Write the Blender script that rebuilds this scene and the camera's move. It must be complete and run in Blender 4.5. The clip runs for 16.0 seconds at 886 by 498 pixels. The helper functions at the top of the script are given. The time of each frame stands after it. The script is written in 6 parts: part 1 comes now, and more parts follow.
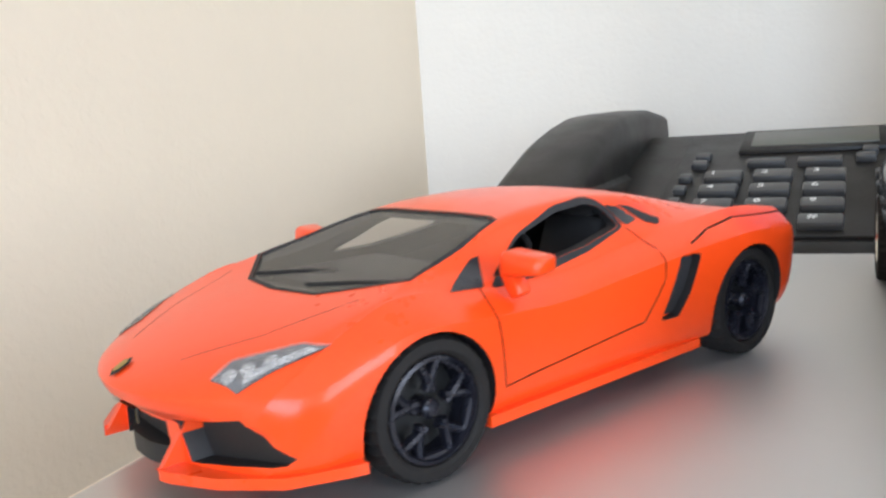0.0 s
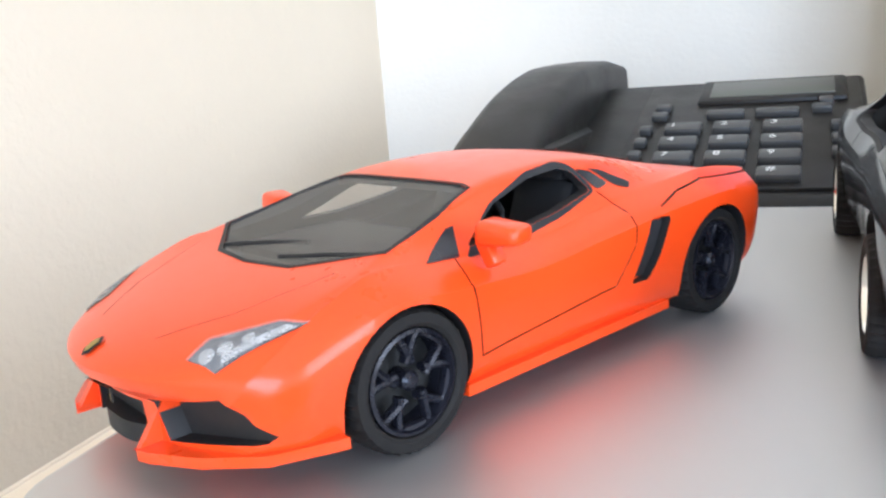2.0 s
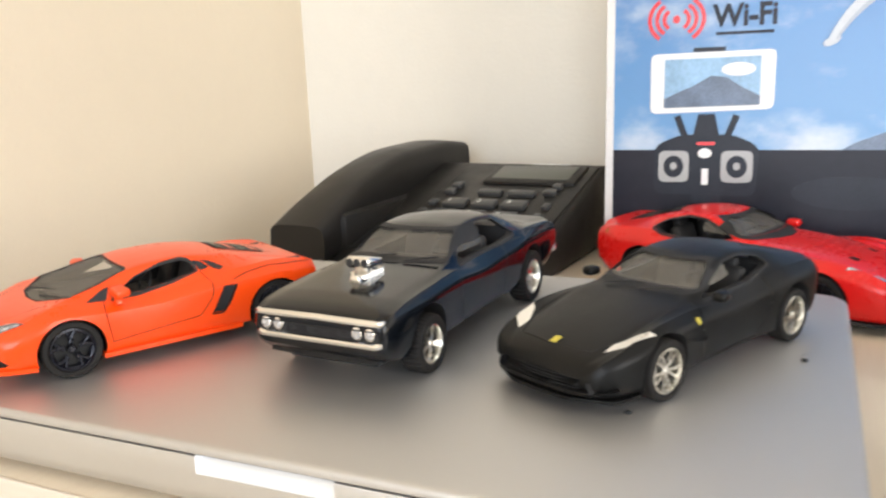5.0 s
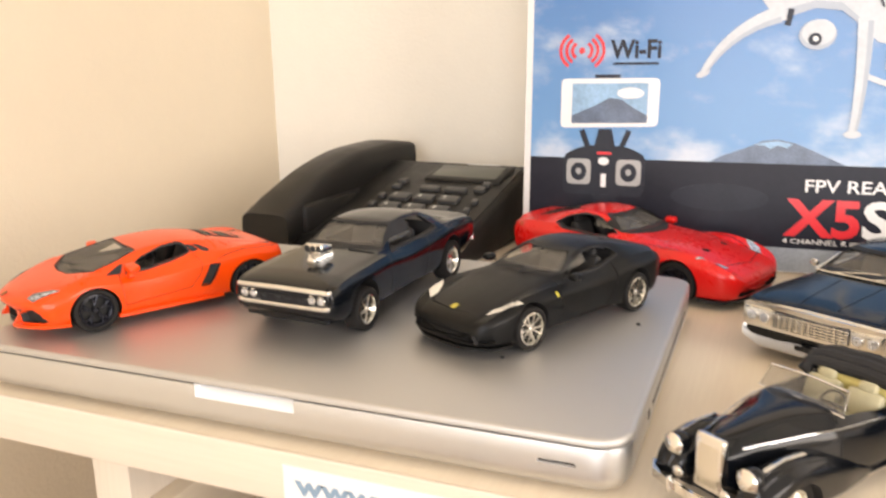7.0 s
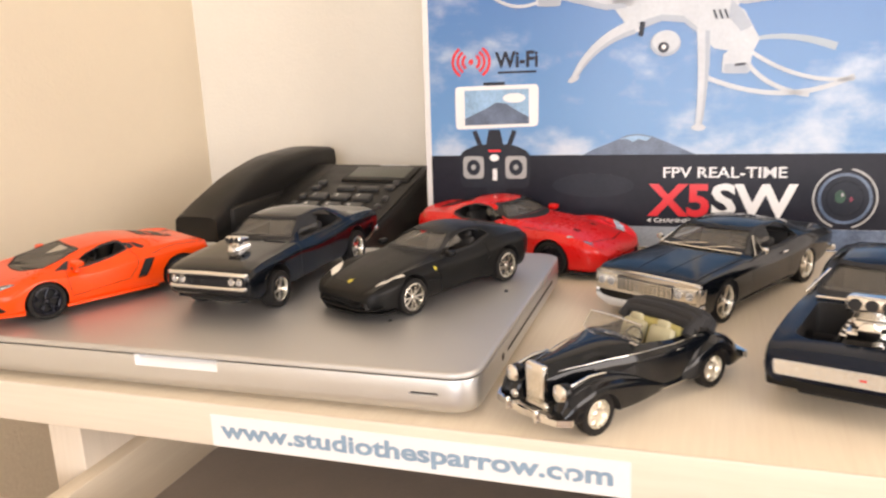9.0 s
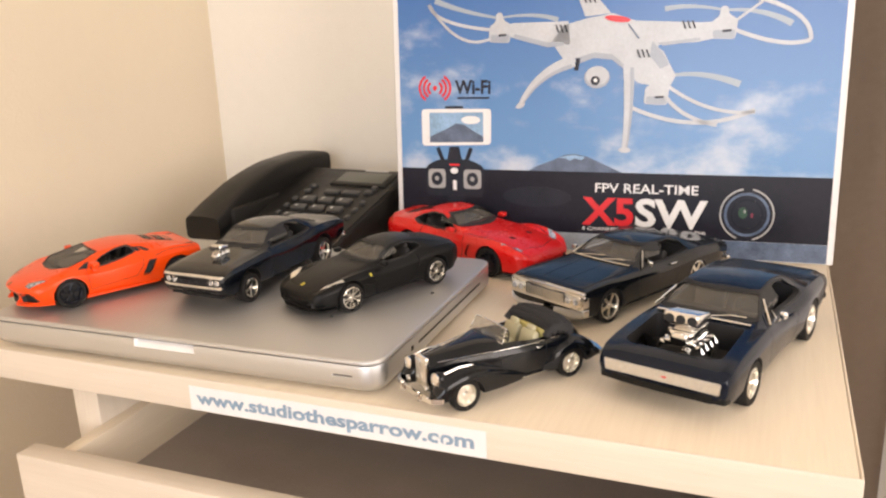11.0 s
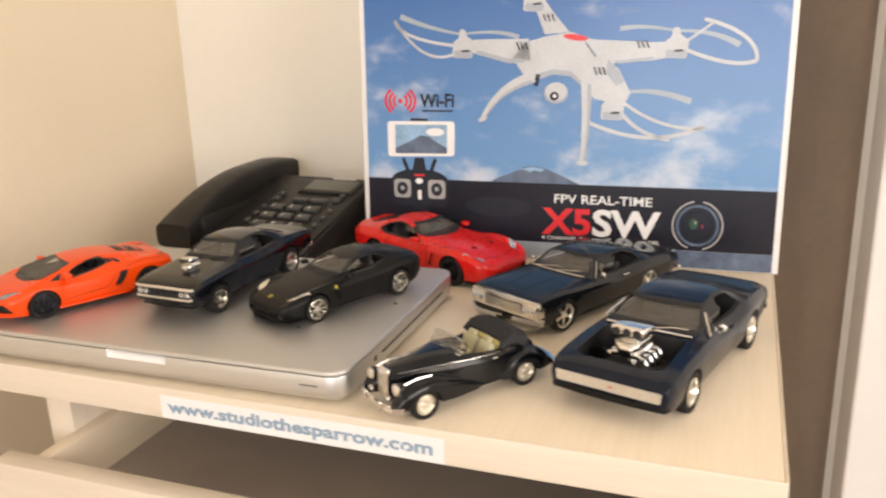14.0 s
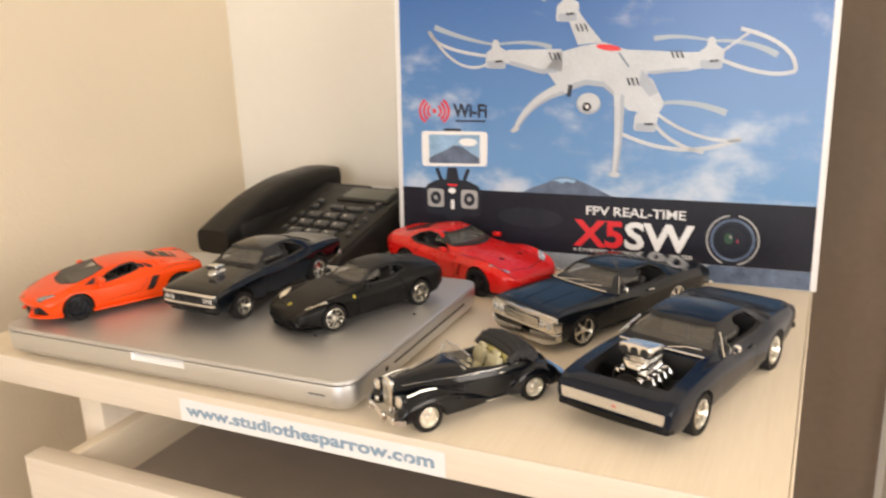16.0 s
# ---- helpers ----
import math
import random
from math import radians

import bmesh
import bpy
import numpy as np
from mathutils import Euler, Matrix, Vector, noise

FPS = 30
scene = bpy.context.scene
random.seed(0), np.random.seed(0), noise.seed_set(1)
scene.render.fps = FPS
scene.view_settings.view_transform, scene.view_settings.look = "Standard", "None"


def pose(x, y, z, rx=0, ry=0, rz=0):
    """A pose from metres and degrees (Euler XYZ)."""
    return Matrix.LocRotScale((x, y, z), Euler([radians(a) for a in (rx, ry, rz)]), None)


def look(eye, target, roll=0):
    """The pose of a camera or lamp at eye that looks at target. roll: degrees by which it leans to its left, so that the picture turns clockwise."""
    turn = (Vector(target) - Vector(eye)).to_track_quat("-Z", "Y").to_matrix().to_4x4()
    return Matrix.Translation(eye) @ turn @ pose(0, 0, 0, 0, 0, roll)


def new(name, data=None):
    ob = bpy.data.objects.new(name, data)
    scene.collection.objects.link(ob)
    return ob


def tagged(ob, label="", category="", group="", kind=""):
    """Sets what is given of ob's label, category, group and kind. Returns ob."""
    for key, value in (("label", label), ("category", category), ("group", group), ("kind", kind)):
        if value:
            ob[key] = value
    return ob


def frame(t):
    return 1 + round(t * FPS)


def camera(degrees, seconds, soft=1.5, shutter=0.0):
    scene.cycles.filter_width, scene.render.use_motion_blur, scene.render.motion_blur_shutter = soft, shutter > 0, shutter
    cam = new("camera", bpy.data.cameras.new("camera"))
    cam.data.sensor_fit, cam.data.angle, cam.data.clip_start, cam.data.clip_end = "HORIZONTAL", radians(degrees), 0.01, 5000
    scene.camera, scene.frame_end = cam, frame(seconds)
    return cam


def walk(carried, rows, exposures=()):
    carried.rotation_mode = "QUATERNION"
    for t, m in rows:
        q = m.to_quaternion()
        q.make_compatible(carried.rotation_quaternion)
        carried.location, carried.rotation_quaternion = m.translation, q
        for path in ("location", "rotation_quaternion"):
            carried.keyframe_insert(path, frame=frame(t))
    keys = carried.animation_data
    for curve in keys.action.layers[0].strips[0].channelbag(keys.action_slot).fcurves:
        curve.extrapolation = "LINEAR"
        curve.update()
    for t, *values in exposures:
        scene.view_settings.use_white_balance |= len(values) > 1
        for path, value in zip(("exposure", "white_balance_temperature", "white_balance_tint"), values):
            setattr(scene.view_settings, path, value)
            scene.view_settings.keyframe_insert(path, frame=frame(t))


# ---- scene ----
cam = camera(56.77, 16.0, soft=2.3, shutter=0.5)
# seconds, eye, a point a metre ahead, roll
PATH = [
    (0, (0.02443, 0.01970, 0.07894), (-0.36404, 0.92784, -0.07717), -3.98),
    (0.5, (0.00906, 0.02300, 0.07507), (-0.32546, 0.94857, -0.10218), -4.01),
    (1, (0.01516, 0.02843, 0.07949), (-0.29235, 0.95819, -0.12297), -4.97),
    (1.5, (0.02133, 0.02745, 0.08053), (-0.29228, 0.94740, -0.15474), -5.40),
    (2, (0.02143, 0.02018, 0.08249), (-0.31839, 0.93411, -0.13946), -4.33),
    (2.5, (0.03727, 0.01927, 0.08384), (-0.32459, 0.92530, -0.13562), -3.59),
    (3, (0.05047, 0.01305, 0.08709), (-0.34378, 0.90270, -0.14332), -3.25),
    (3.5, (0.07893, 0.00819, 0.09268), (-0.32885, 0.88946, -0.14625), -2.13),
    (4, (0.12684, -0.03348, 0.11994), (-0.31207, 0.82997, -0.12871), -2.76),
    (4.5, (0.17804, -0.06435, 0.12552), (-0.23761, 0.81503, -0.10670), -2.97),
    (4.7, (0.20254, -0.07105, 0.12877), (-0.21620, 0.81066, -0.08859), -2.53),
    (6.8, (0.28046, -0.16179, 0.16299), (-0.10068, 0.73586, -0.05828), -0.70),
    (7, (0.28808, -0.16927, 0.16227), (-0.08696, 0.72635, -0.07692), -0.90),
    (7.5, (0.30541, -0.18567, 0.17403), (-0.04392, 0.71689, -0.07767), -0.92),
    (8, (0.31735, -0.20055, 0.16241), (0.01532, 0.71722, -0.09542), -1.64),
    (8.5, (0.32620, -0.22343, 0.16043), (0.02097, 0.69512, -0.09075), -1.85),
    (9, (0.34804, -0.23634, 0.17109), (0.03106, 0.68166, -0.06722), -2.58),
    (9.5, (0.38353, -0.26252, 0.18792), (0.04738, 0.64510, -0.06352), -1.41),
    (10, (0.42057, -0.29972, 0.21011), (0.08261, 0.60793, -0.03880), -1.03),
    (10.2, (0.43126, -0.30699, 0.21422), (0.07935, 0.59243, -0.04501), -1.16),
    (12.3, (0.47362, -0.31676, 0.24917), (0.10627, 0.57148, -0.02664), -2.92),
    (12.5, (0.46809, -0.32611, 0.25450), (0.10762, 0.56700, -0.01457), -2.77),
    (13, (0.43895, -0.33056, 0.27020), (0.08187, 0.56302, -0.00183), -2.22),
    (13.5, (0.44032, -0.34382, 0.26608), (0.10644, 0.55666, -0.01261), -1.73),
    (14, (0.47546, -0.32968, 0.24824), (0.14156, 0.56982, -0.03355), -1.70),
    (14.5, (0.52560, -0.31809, 0.26151), (0.11750, 0.55129, -0.01712), -1.29),
    (15, (0.53968, -0.31363, 0.26007), (0.09710, 0.54446, -0.00034), -1.53),
    (15.5, (0.52146, -0.32387, 0.25898), (0.06919, 0.53077, 0.00396), -1.77),
    (16, (0.51309, -0.31341, 0.25275), (0.09877, 0.55447, -0.02133), -2.15),
]
# exposure, kelvin, tint: the picture starts cool and bright, then turns warmer
LOOKS = [(0, 0.20, 5400, 10), (1.5, 0.52, 5200, 10), (3.0, 0.46, 5150, 10), (4.5, 0.22, 5900, 10), (7.0, 0.25, 7000, 16), (10.0, 0.03, 7050, 19), (16, -0.10, 7200, 15)]
walk(cam, [(t, look(eye, ahead, roll)) for t, eye, ahead, roll in PATH], LOOKS)

# ---- world and light ----
world = bpy.data.worlds.new("sky")
scene.world = world
world.use_nodes = True
_sky = world.node_tree.nodes.new("ShaderNodeTexSky")
_sky.sky_type, _sky.sun_disc = "NISHITA", False
_sky.sun_elevation, _sky.sun_rotation = radians(40), radians(100)
_bg = world.node_tree.nodes["Background"]
_bg.inputs["Strength"].default_value = 0.12
world.node_tree.links.new(_sky.outputs[0], _bg.inputs[0])


def window_light(name, eye, target, sx, sy, watts, color):
    """Daylight standing in the opening of a window."""
    data = bpy.data.lights.new(name, "AREA")
    data.shape, data.size, data.size_y, data.energy, data.color = "RECTANGLE", sx, sy, watts, color
    ob = new(name, data)
    ob.matrix_world = look(eye, target)
    return ob


window_light("window_daylight", (2.28, -0.75, 0.62), (0.2, 0.2, 0.1), 1.3, 1.3, 31, (1.0, 0.96, 0.9))
# added cool fill from behind the camera, through an unseen, assumed opening
window_light("south_fill_daylight", (0.7, -2.44, 0.55), (0.2, 0.3, 0.2), 1.5, 1.4, 38, (0.9, 0.95, 1.0))

# ---- materials ----


def nodes_of(name):
    m = bpy.data.materials.new(name)
    m.use_nodes = True
    nt = m.node_tree
    return m, nt, nt.nodes["Principled BSDF"]


def mat(name, color, rough=0.5, metal=0.0, vary=0.06, scale=40.0, bump=0.0, bscale=300.0, coat=0.0, rvary=0.08, random_tint=0.0, stretch=(1, 1, 1), bdist=0.001, spec=0.5):
    """A painted, plastic or metal surface: two scales of variation in colour and gloss, and fine relief."""
    m, nt, p = nodes_of(name)
    N, L = nt.nodes.new, nt.links.new
    tc = N("ShaderNodeTexCoord")
    mp = N("ShaderNodeMapping")
    mp.inputs["Scale"].default_value = stretch
    L(tc.outputs["Object"], mp.inputs[0])
    a, b = N("ShaderNodeTexNoise"), N("ShaderNodeTexNoise")
    a.inputs["Scale"].default_value, a.inputs["Detail"].default_value = scale, 6
    b.inputs["Scale"].default_value, b.inputs["Detail"].default_value = scale * 11, 3
    L(mp.outputs[0], a.inputs[0]), L(mp.outputs[0], b.inputs[0])
    mix = N("ShaderNodeMath")
    mix.operation = "MULTIPLY_ADD"
    L(b.outputs[0], mix.inputs[0])
    mix.inputs[1].default_value = 0.4
    sc = N("ShaderNodeMath")
    sc.operation = "MULTIPLY"
    sc.inputs[1].default_value = 0.6
    L(a.outputs[0], sc.inputs[0]), L(sc.outputs[0], mix.inputs[2])
    rng = N("ShaderNodeMapRange")
    rng.inputs["From Min"].default_value, rng.inputs["From Max"].default_value = 0.3, 0.7
    rng.inputs["To Min"].default_value, rng.inputs["To Max"].default_value = 1 - vary, 1 + vary
    L(mix.outputs[0], rng.inputs["Value"])
    hsv = N("ShaderNodeHueSaturation")
    hsv.inputs["Color"].default_value = (*color, 1)
    L(rng.outputs[0], hsv.inputs["Value"])
    L(hsv.outputs[0], p.inputs["Base Color"])
    rr = N("ShaderNodeMapRange")
    rr.inputs["From Min"].default_value, rr.inputs["From Max"].default_value = 0.3, 0.7
    rr.inputs["To Min"].default_value, rr.inputs["To Max"].default_value = max(rough - rvary, 0.02), min(rough + rvary, 1)
    L(mix.outputs[0], rr.inputs["Value"]), L(rr.outputs[0], p.inputs["Roughness"])
    p.inputs["Metallic"].default_value = metal
    p.inputs["Specular IOR Level"].default_value = spec
    p.inputs["Coat Weight"].default_value = coat
    p.inputs["Coat Roughness"].default_value = 0.06
    if bump:
        c, bn = N("ShaderNodeTexNoise"), N("ShaderNodeBump")
        c.inputs["Scale"].default_value, c.inputs["Detail"].default_value = bscale, 4
        L(mp.outputs[0], c.inputs[0]), L(c.outputs[0], bn.inputs["Height"])
        bn.inputs["Strength"].default_value, bn.inputs["Distance"].default_value = bump, bdist
        L(bn.outputs[0], p.inputs["Normal"])
    return m


def glass_mat(name, color, rough=0.03, alpha=0.35):
    """Thin tinted clear plastic: partly see-through, glossy."""
    m, nt, p = nodes_of(name)
    p.inputs["Base Color"].default_value = (*color, 1)
    p.inputs["Roughness"].default_value = rough
    p.inputs["Alpha"].default_value = alpha
    p.inputs["Specular IOR Level"].default_value = 0.6
    return m


def wood_mat(name, light, dark, along=0):
    """Pale wood-look laminate with fine grain along one axis."""
    m, nt, p = nodes_of(name)
    N, L = nt.nodes.new, nt.links.new
    tc, mp = N("ShaderNodeTexCoord"), N("ShaderNodeMapping")
    s = [60.0, 60.0, 60.0]
    s[along] = 3.0
    mp.inputs["Scale"].default_value = s
    L(tc.outputs["Object"], mp.inputs[0])
    a, b = N("ShaderNodeTexNoise"), N("ShaderNodeTexNoise")
    a.inputs["Scale"].default_value, a.inputs["Detail"].default_value, a.inputs["Distortion"].default_value = 1.2, 5, 0.6
    b.inputs["Scale"].default_value, b.inputs["Detail"].default_value = 9.0, 4
    L(mp.outputs[0], a.inputs[0]), L(mp.outputs[0], b.inputs[0])
    mx = N("ShaderNodeMix")
    mx.inputs["Factor"].default_value = 0.45
    L(a.outputs[0], mx.inputs["A"]), L(b.outputs[0], mx.inputs["B"])
    ramp = N("ShaderNodeValToRGB")
    ramp.color_ramp.elements[0].position, ramp.color_ramp.elements[0].color = 0.3, (*dark, 1)
    ramp.color_ramp.elements[1].position, ramp.color_ramp.elements[1].color = 0.68, (*light, 1)
    L(mx.outputs["Result"], ramp.inputs[0]), L(ramp.outputs[0], p.inputs["Base Color"])
    p.inputs["Roughness"].default_value = 0.42
    bn = N("ShaderNodeBump")
    bn.inputs["Strength"].default_value, bn.inputs["Distance"].default_value = 0.12, 0.0004
    L(b.outputs[0], bn.inputs["Height"]), L(bn.outputs[0], p.inputs["Normal"])
    return m


def sky_print_mat(name):
    """Glossy printed sky: blue going paler downwards, with drifting white clouds."""
    m, nt, p = nodes_of(name)
    N, L = nt.nodes.new, nt.links.new
    tc = N("ShaderNodeTexCoord")
    sep = N("ShaderNodeSeparateXYZ")
    L(tc.outputs["Object"], sep.inputs[0])
    up = N("ShaderNodeMapRange")
    up.inputs["From Min"].default_value, up.inputs["From Max"].default_value = 0.07, 0.27
    L(sep.outputs["Z"], up.inputs["Value"])
    ramp = N("ShaderNodeValToRGB")
    ramp.color_ramp.elements[0].color = (0.13, 0.31, 0.58, 1)
    ramp.color_ramp.elements[1].color = (0.035, 0.135, 0.40, 1)
    L(up.outputs[0], ramp.inputs[0])
    mp = N("ShaderNodeMapping")
    mp.inputs["Scale"].default_value = (9, 1, 15)
    L(tc.outputs["Object"], mp.inputs[0])
    n = N("ShaderNodeTexNoise")
    n.inputs["Scale"].default_value, n.inputs["Detail"].default_value, n.inputs["Roughness"].default_value = 1.0, 8, 0.58
    L(mp.outputs[0], n.inputs[0])
    low = N("ShaderNodeMapRange")
    low.inputs["From Min"].default_value, low.inputs["From Max"].default_value = 0.08, 0.20
    low.inputs["To Min"].default_value, low.inputs["To Max"].default_value = 0.08, -0.07
    L(sep.outputs["Z"], low.inputs["Value"])
    add = N("ShaderNodeMath")
    L(n.outputs[0], add.inputs[0]), L(low.outputs[0], add.inputs[1])
    cl = N("ShaderNodeMapRange")
    cl.interpolation_type = "SMOOTHSTEP"
    cl.inputs["From Min"].default_value, cl.inputs["From Max"].default_value = 0.50, 0.74
    L(add.outputs[0], cl.inputs["Value"])
    mx = N("ShaderNodeMix")
    mx.data_type = "RGBA"
    mx.inputs["B"].default_value = (0.58, 0.64, 0.72, 1)
    L(cl.outputs[0], mx.inputs["Factor"]), L(ramp.outputs[0], mx.inputs["A"])
    L(mx.outputs["Result"], p.inputs["Base Color"])
    p.inputs["Roughness"].default_value = 0.22
    return m


M = dict(
    # wall colours carry the daylight: west darker and warmer, back wall paler
    wall=mat("wall_paint_shaded", (0.78, 0.68, 0.53), 0.75, vary=0.02, scale=6, bump=0.35, bscale=260, bdist=0.0012),
    wall_lit=mat("wall_paint_lit", (0.84, 0.80, 0.72), 0.75, vary=0.02, scale=6, bump=0.25, bscale=260, bdist=0.0012),
    ceil=mat("ceiling_paint", (0.8, 0.79, 0.76), 0.85, vary=0.02, scale=5),
    floor=mat("floor_laminate", (0.28, 0.19, 0.12), 0.4, vary=0.15, scale=8, stretch=(1, 8, 1)),
    desk=wood_mat("desk_laminate", (0.80, 0.69, 0.53), (0.73, 0.61, 0.46), 1),
    deskx=wood_mat("desk_edge_laminate", (0.78, 0.69, 0.58), (0.70, 0.61, 0.50), 0),
    grey=mat("drawer_bottom", (0.42, 0.37, 0.33), 0.6, vary=0.08, scale=30),
    alu=mat("anodised_aluminium", (0.57, 0.56, 0.545), 0.49, 0.84, vary=0.015, scale=30, rvary=0.02, bump=0.05, bscale=2500, bdist=0.0002),
    alub=mat("aluminium_side", (0.66, 0.67, 0.68), 0.42, 1.0, vary=0.02, scale=30, rvary=0.03),
    gap=mat("dark_gap", (0.015, 0.015, 0.016), 0.7, vary=0.1, scale=60),
    # aluminium coloured near white in place of the window's reflection in the notch
    notch=mat("notch_glare_metal", (0.95, 0.95, 0.95), 0.45, 0.25, vary=0.02, scale=40),
    black=mat("black_plastic", (0.012, 0.011, 0.010), 0.42, vary=0.15, scale=60, bump=0.15, bscale=1800, bdist=0.0003, spec=0.3),
    key=mat("grey_key", (0.05, 0.05, 0.05), 0.4, vary=0.1, scale=90),
    legend=mat("key_legend", (0.72, 0.72, 0.70), 0.5, vary=0.03),
    lcd=mat("lcd_grey", (0.10, 0.105, 0.09), 0.3, vary=0.03, scale=20, rvary=0.02),
    orange=mat("orange_enamel", (0.88, 0.068, 0.003), 0.30, vary=0.03, scale=30, coat=0.2, spec=0.35, rvary=0.04),
    red=mat("red_enamel", (0.70, 0.010, 0.008), 0.28, vary=0.03, scale=30, coat=0.25, spec=0.4, rvary=0.04),
    gloss=mat("gloss_black_enamel", (0.004, 0.005, 0.007), 0.13, vary=0.1, scale=30, coat=0.12, rvary=0.03, spec=0.34),
    satin=mat("satin_black_enamel", (0.006, 0.006, 0.006), 0.38, vary=0.15, scale=60, rvary=0.06, spec=0.2),
    chrome=mat("chrome_plating", (0.82, 0.81, 0.79), 0.10, 1.0, vary=0.03, scale=70, rvary=0.05),
    bright=mat("silver_wheel_plating", (0.84, 0.81, 0.74), 0.24, 1.0, vary=0.04, scale=90, rvary=0.05),
    tyre=mat("rubber", (0.013, 0.0115, 0.0105), 0.7, vary=0.2, scale=90, bump=0.2, bscale=900, bdist=0.0003, spec=0.25),
    rimdark=mat("gunmetal_rim", (0.014, 0.014, 0.021), 0.28, 0.35, vary=0.2, scale=90, spec=0.5),
    inside=mat("cabin_black", (0.014, 0.013, 0.013), 0.6, vary=0.2, scale=60),
    under=mat("chassis_black", (0.012, 0.012, 0.012), 0.65, vary=0.2, scale=60),
    # besides the tint, grey-beige base colour stands for the bright wall mirrored in panes
    glass=glass_mat("tinted_plastic_sheen", (0.26, 0.24, 0.21), 0.06, 0.36),
    glassd=glass_mat("smoked_plastic", (0.03, 0.028, 0.026), 0.08, 0.55),
    lamp=glass_mat("lamp_lens", (0.35, 0.36, 0.38), 0.06, 0.30),
    lampdark=mat("lamp_bowl", (0.16, 0.16, 0.17), 0.25, 0.6, vary=0.5, scale=300),
    smoke=mat("smoked_pane", (0.02, 0.02, 0.024), 0.15, vary=0.2, scale=40),
    lampin=mat("lamp_reflector", (0.62, 0.64, 0.68), 0.25, 0.7, vary=0.4, scale=260),
    cream=mat("cream_leather", (0.55, 0.47, 0.17), 0.55, vary=0.08, scale=80, bump=0.2, bscale=800),
    hood_cloth=mat("folded_cloth", (0.02, 0.02, 0.022), 0.8, vary=0.2, scale=120, bump=0.3, bscale=1500),
    yellow=mat("badge_yellow", (0.6, 0.5, 0.05), 0.35),
    gold=mat("badge_gold", (0.35, 0.25, 0.05), 0.35, 0.6),
    amber=mat("amber_lamp", (0.5, 0.1, 0.02), 0.25),
    white=mat("white_card", (0.82, 0.82, 0.83), 0.3, vary=0.02),
    paper=mat("sticker_paper", (0.80, 0.81, 0.82), 0.5, vary=0.02),
    ink=mat("sticker_ink", (0.24, 0.35, 0.47), 0.5, vary=0.12, scale=160),
    skyp=sky_print_mat("sky_print"),
    bandp=mat("black_print", (0.016, 0.016, 0.025), 0.3, vary=0.25, scale=14, rvary=0.03, spec=0.2),
    drone=mat("drone_white_print", (0.52, 0.55, 0.59), 0.25, vary=0.12, scale=28, rvary=0.03),
    drones=mat("drone_shade_print", (0.36, 0.40, 0.47), 0.25, vary=0.08, scale=28, rvary=0.03),
    prop=mat("propeller_print", (0.34, 0.41, 0.48), 0.25, vary=0.05, rvary=0.03),
    dark=mat("dark_print", (0.022, 0.025, 0.036), 0.3, vary=0.2, scale=50, rvary=0.03, spec=0.2),
    midp=mat("slate_print", (0.10, 0.14, 0.22), 0.25, vary=0.4, scale=70, rvary=0.03),
    redp=mat("red_print", (0.72, 0.03, 0.04), 0.25, vary=0.03, rvary=0.03),
    whitep=mat("white_print", (0.80, 0.80, 0.81), 0.25, vary=0.02, rvary=0.03),
    greyp=mat("grey_print", (0.38, 0.38, 0.38), 0.25, vary=0.05, rvary=0.03),
    greenp=mat("green_print", (0.025, 0.075, 0.045), 0.3, vary=0.3, scale=200, rvary=0.03),
    lensred=mat("dull_red_print", (0.22, 0.03, 0.06), 0.3, rvary=0.03),
    bluep=mat("pale_blue_print", (0.25, 0.42, 0.62), 0.25, vary=0.3, scale=40, rvary=0.03),
    strip=mat("grey_blue_print", (0.35, 0.40, 0.46), 0.3, vary=0.25, scale=35, rvary=0.03),
    curtain=mat("curtain_cloth", (0.42, 0.32, 0.24), 0.85, vary=0.08, scale=10),
    frame=mat("white_frame", (0.78, 0.76, 0.74), 0.45, vary=0.02),
)

# ---- mesh helpers ----


def put(name, bm, material, parent=None, label="", smooth=30, m=None):
    """Link a bmesh as one mesh object, under a parent if given."""
    me = bpy.data.meshes.new(name)
    bmesh.ops.recalc_face_normals(bm, faces=bm.faces)
    bm.to_mesh(me)
    bm.free()
    return put_mesh(name, me, material, parent, label, smooth, m)


def put_mesh(name, me, material, parent=None, label="", smooth=30, m=None):
    index = [f.material_index for f in me.polygons]
    me.materials.clear()
    for one in (material if isinstance(material, (list, tuple)) else [material]):
        me.materials.append(one)
    if len(me.materials) > 1:
        me.polygons.foreach_set("material_index", index)
    if smooth:
        for f in me.polygons:
            f.use_smooth = True
        me.set_sharp_from_angle(angle=radians(smooth))
    ob = new(name, me)
    if parent is not None:
        ob.parent = parent
    if m is not None:
        ob.matrix_local = m
    if label:
        ob["label"] = label
    return ob


part = put


def empty(name, m, label, category, group=""):
    ob = new(name)
    ob.empty_display_size = 0.01
    ob.matrix_world = m
    return tagged(ob, label, category, group)


def box_bm(bm, x0, x1, y0, y1, z0, z1, bevel=0.0, seg=2, m=None):
    r = bmesh.ops.create_cube(bm, size=1)
    vs = r["verts"]
    for v in vs:
        v.co = Vector(((x0 + x1) / 2 + v.co.x * (x1 - x0), (y0 + y1) / 2 + v.co.y * (y1 - y0), (z0 + z1) / 2 + v.co.z * (z1 - z0)))
    if bevel:
        es = list({e for v in vs for e in v.link_edges})
        r = bmesh.ops.bevel(bm, geom=es, offset=bevel, segments=seg, profile=0.5, affect="EDGES")
        vs = list({v for f in r["faces"] for v in f.verts} | {v for v in vs if v.is_valid})
    if m is not None:
        bmesh.ops.transform(bm, matrix=m, verts=[v for v in vs if v.is_valid])
    return bm


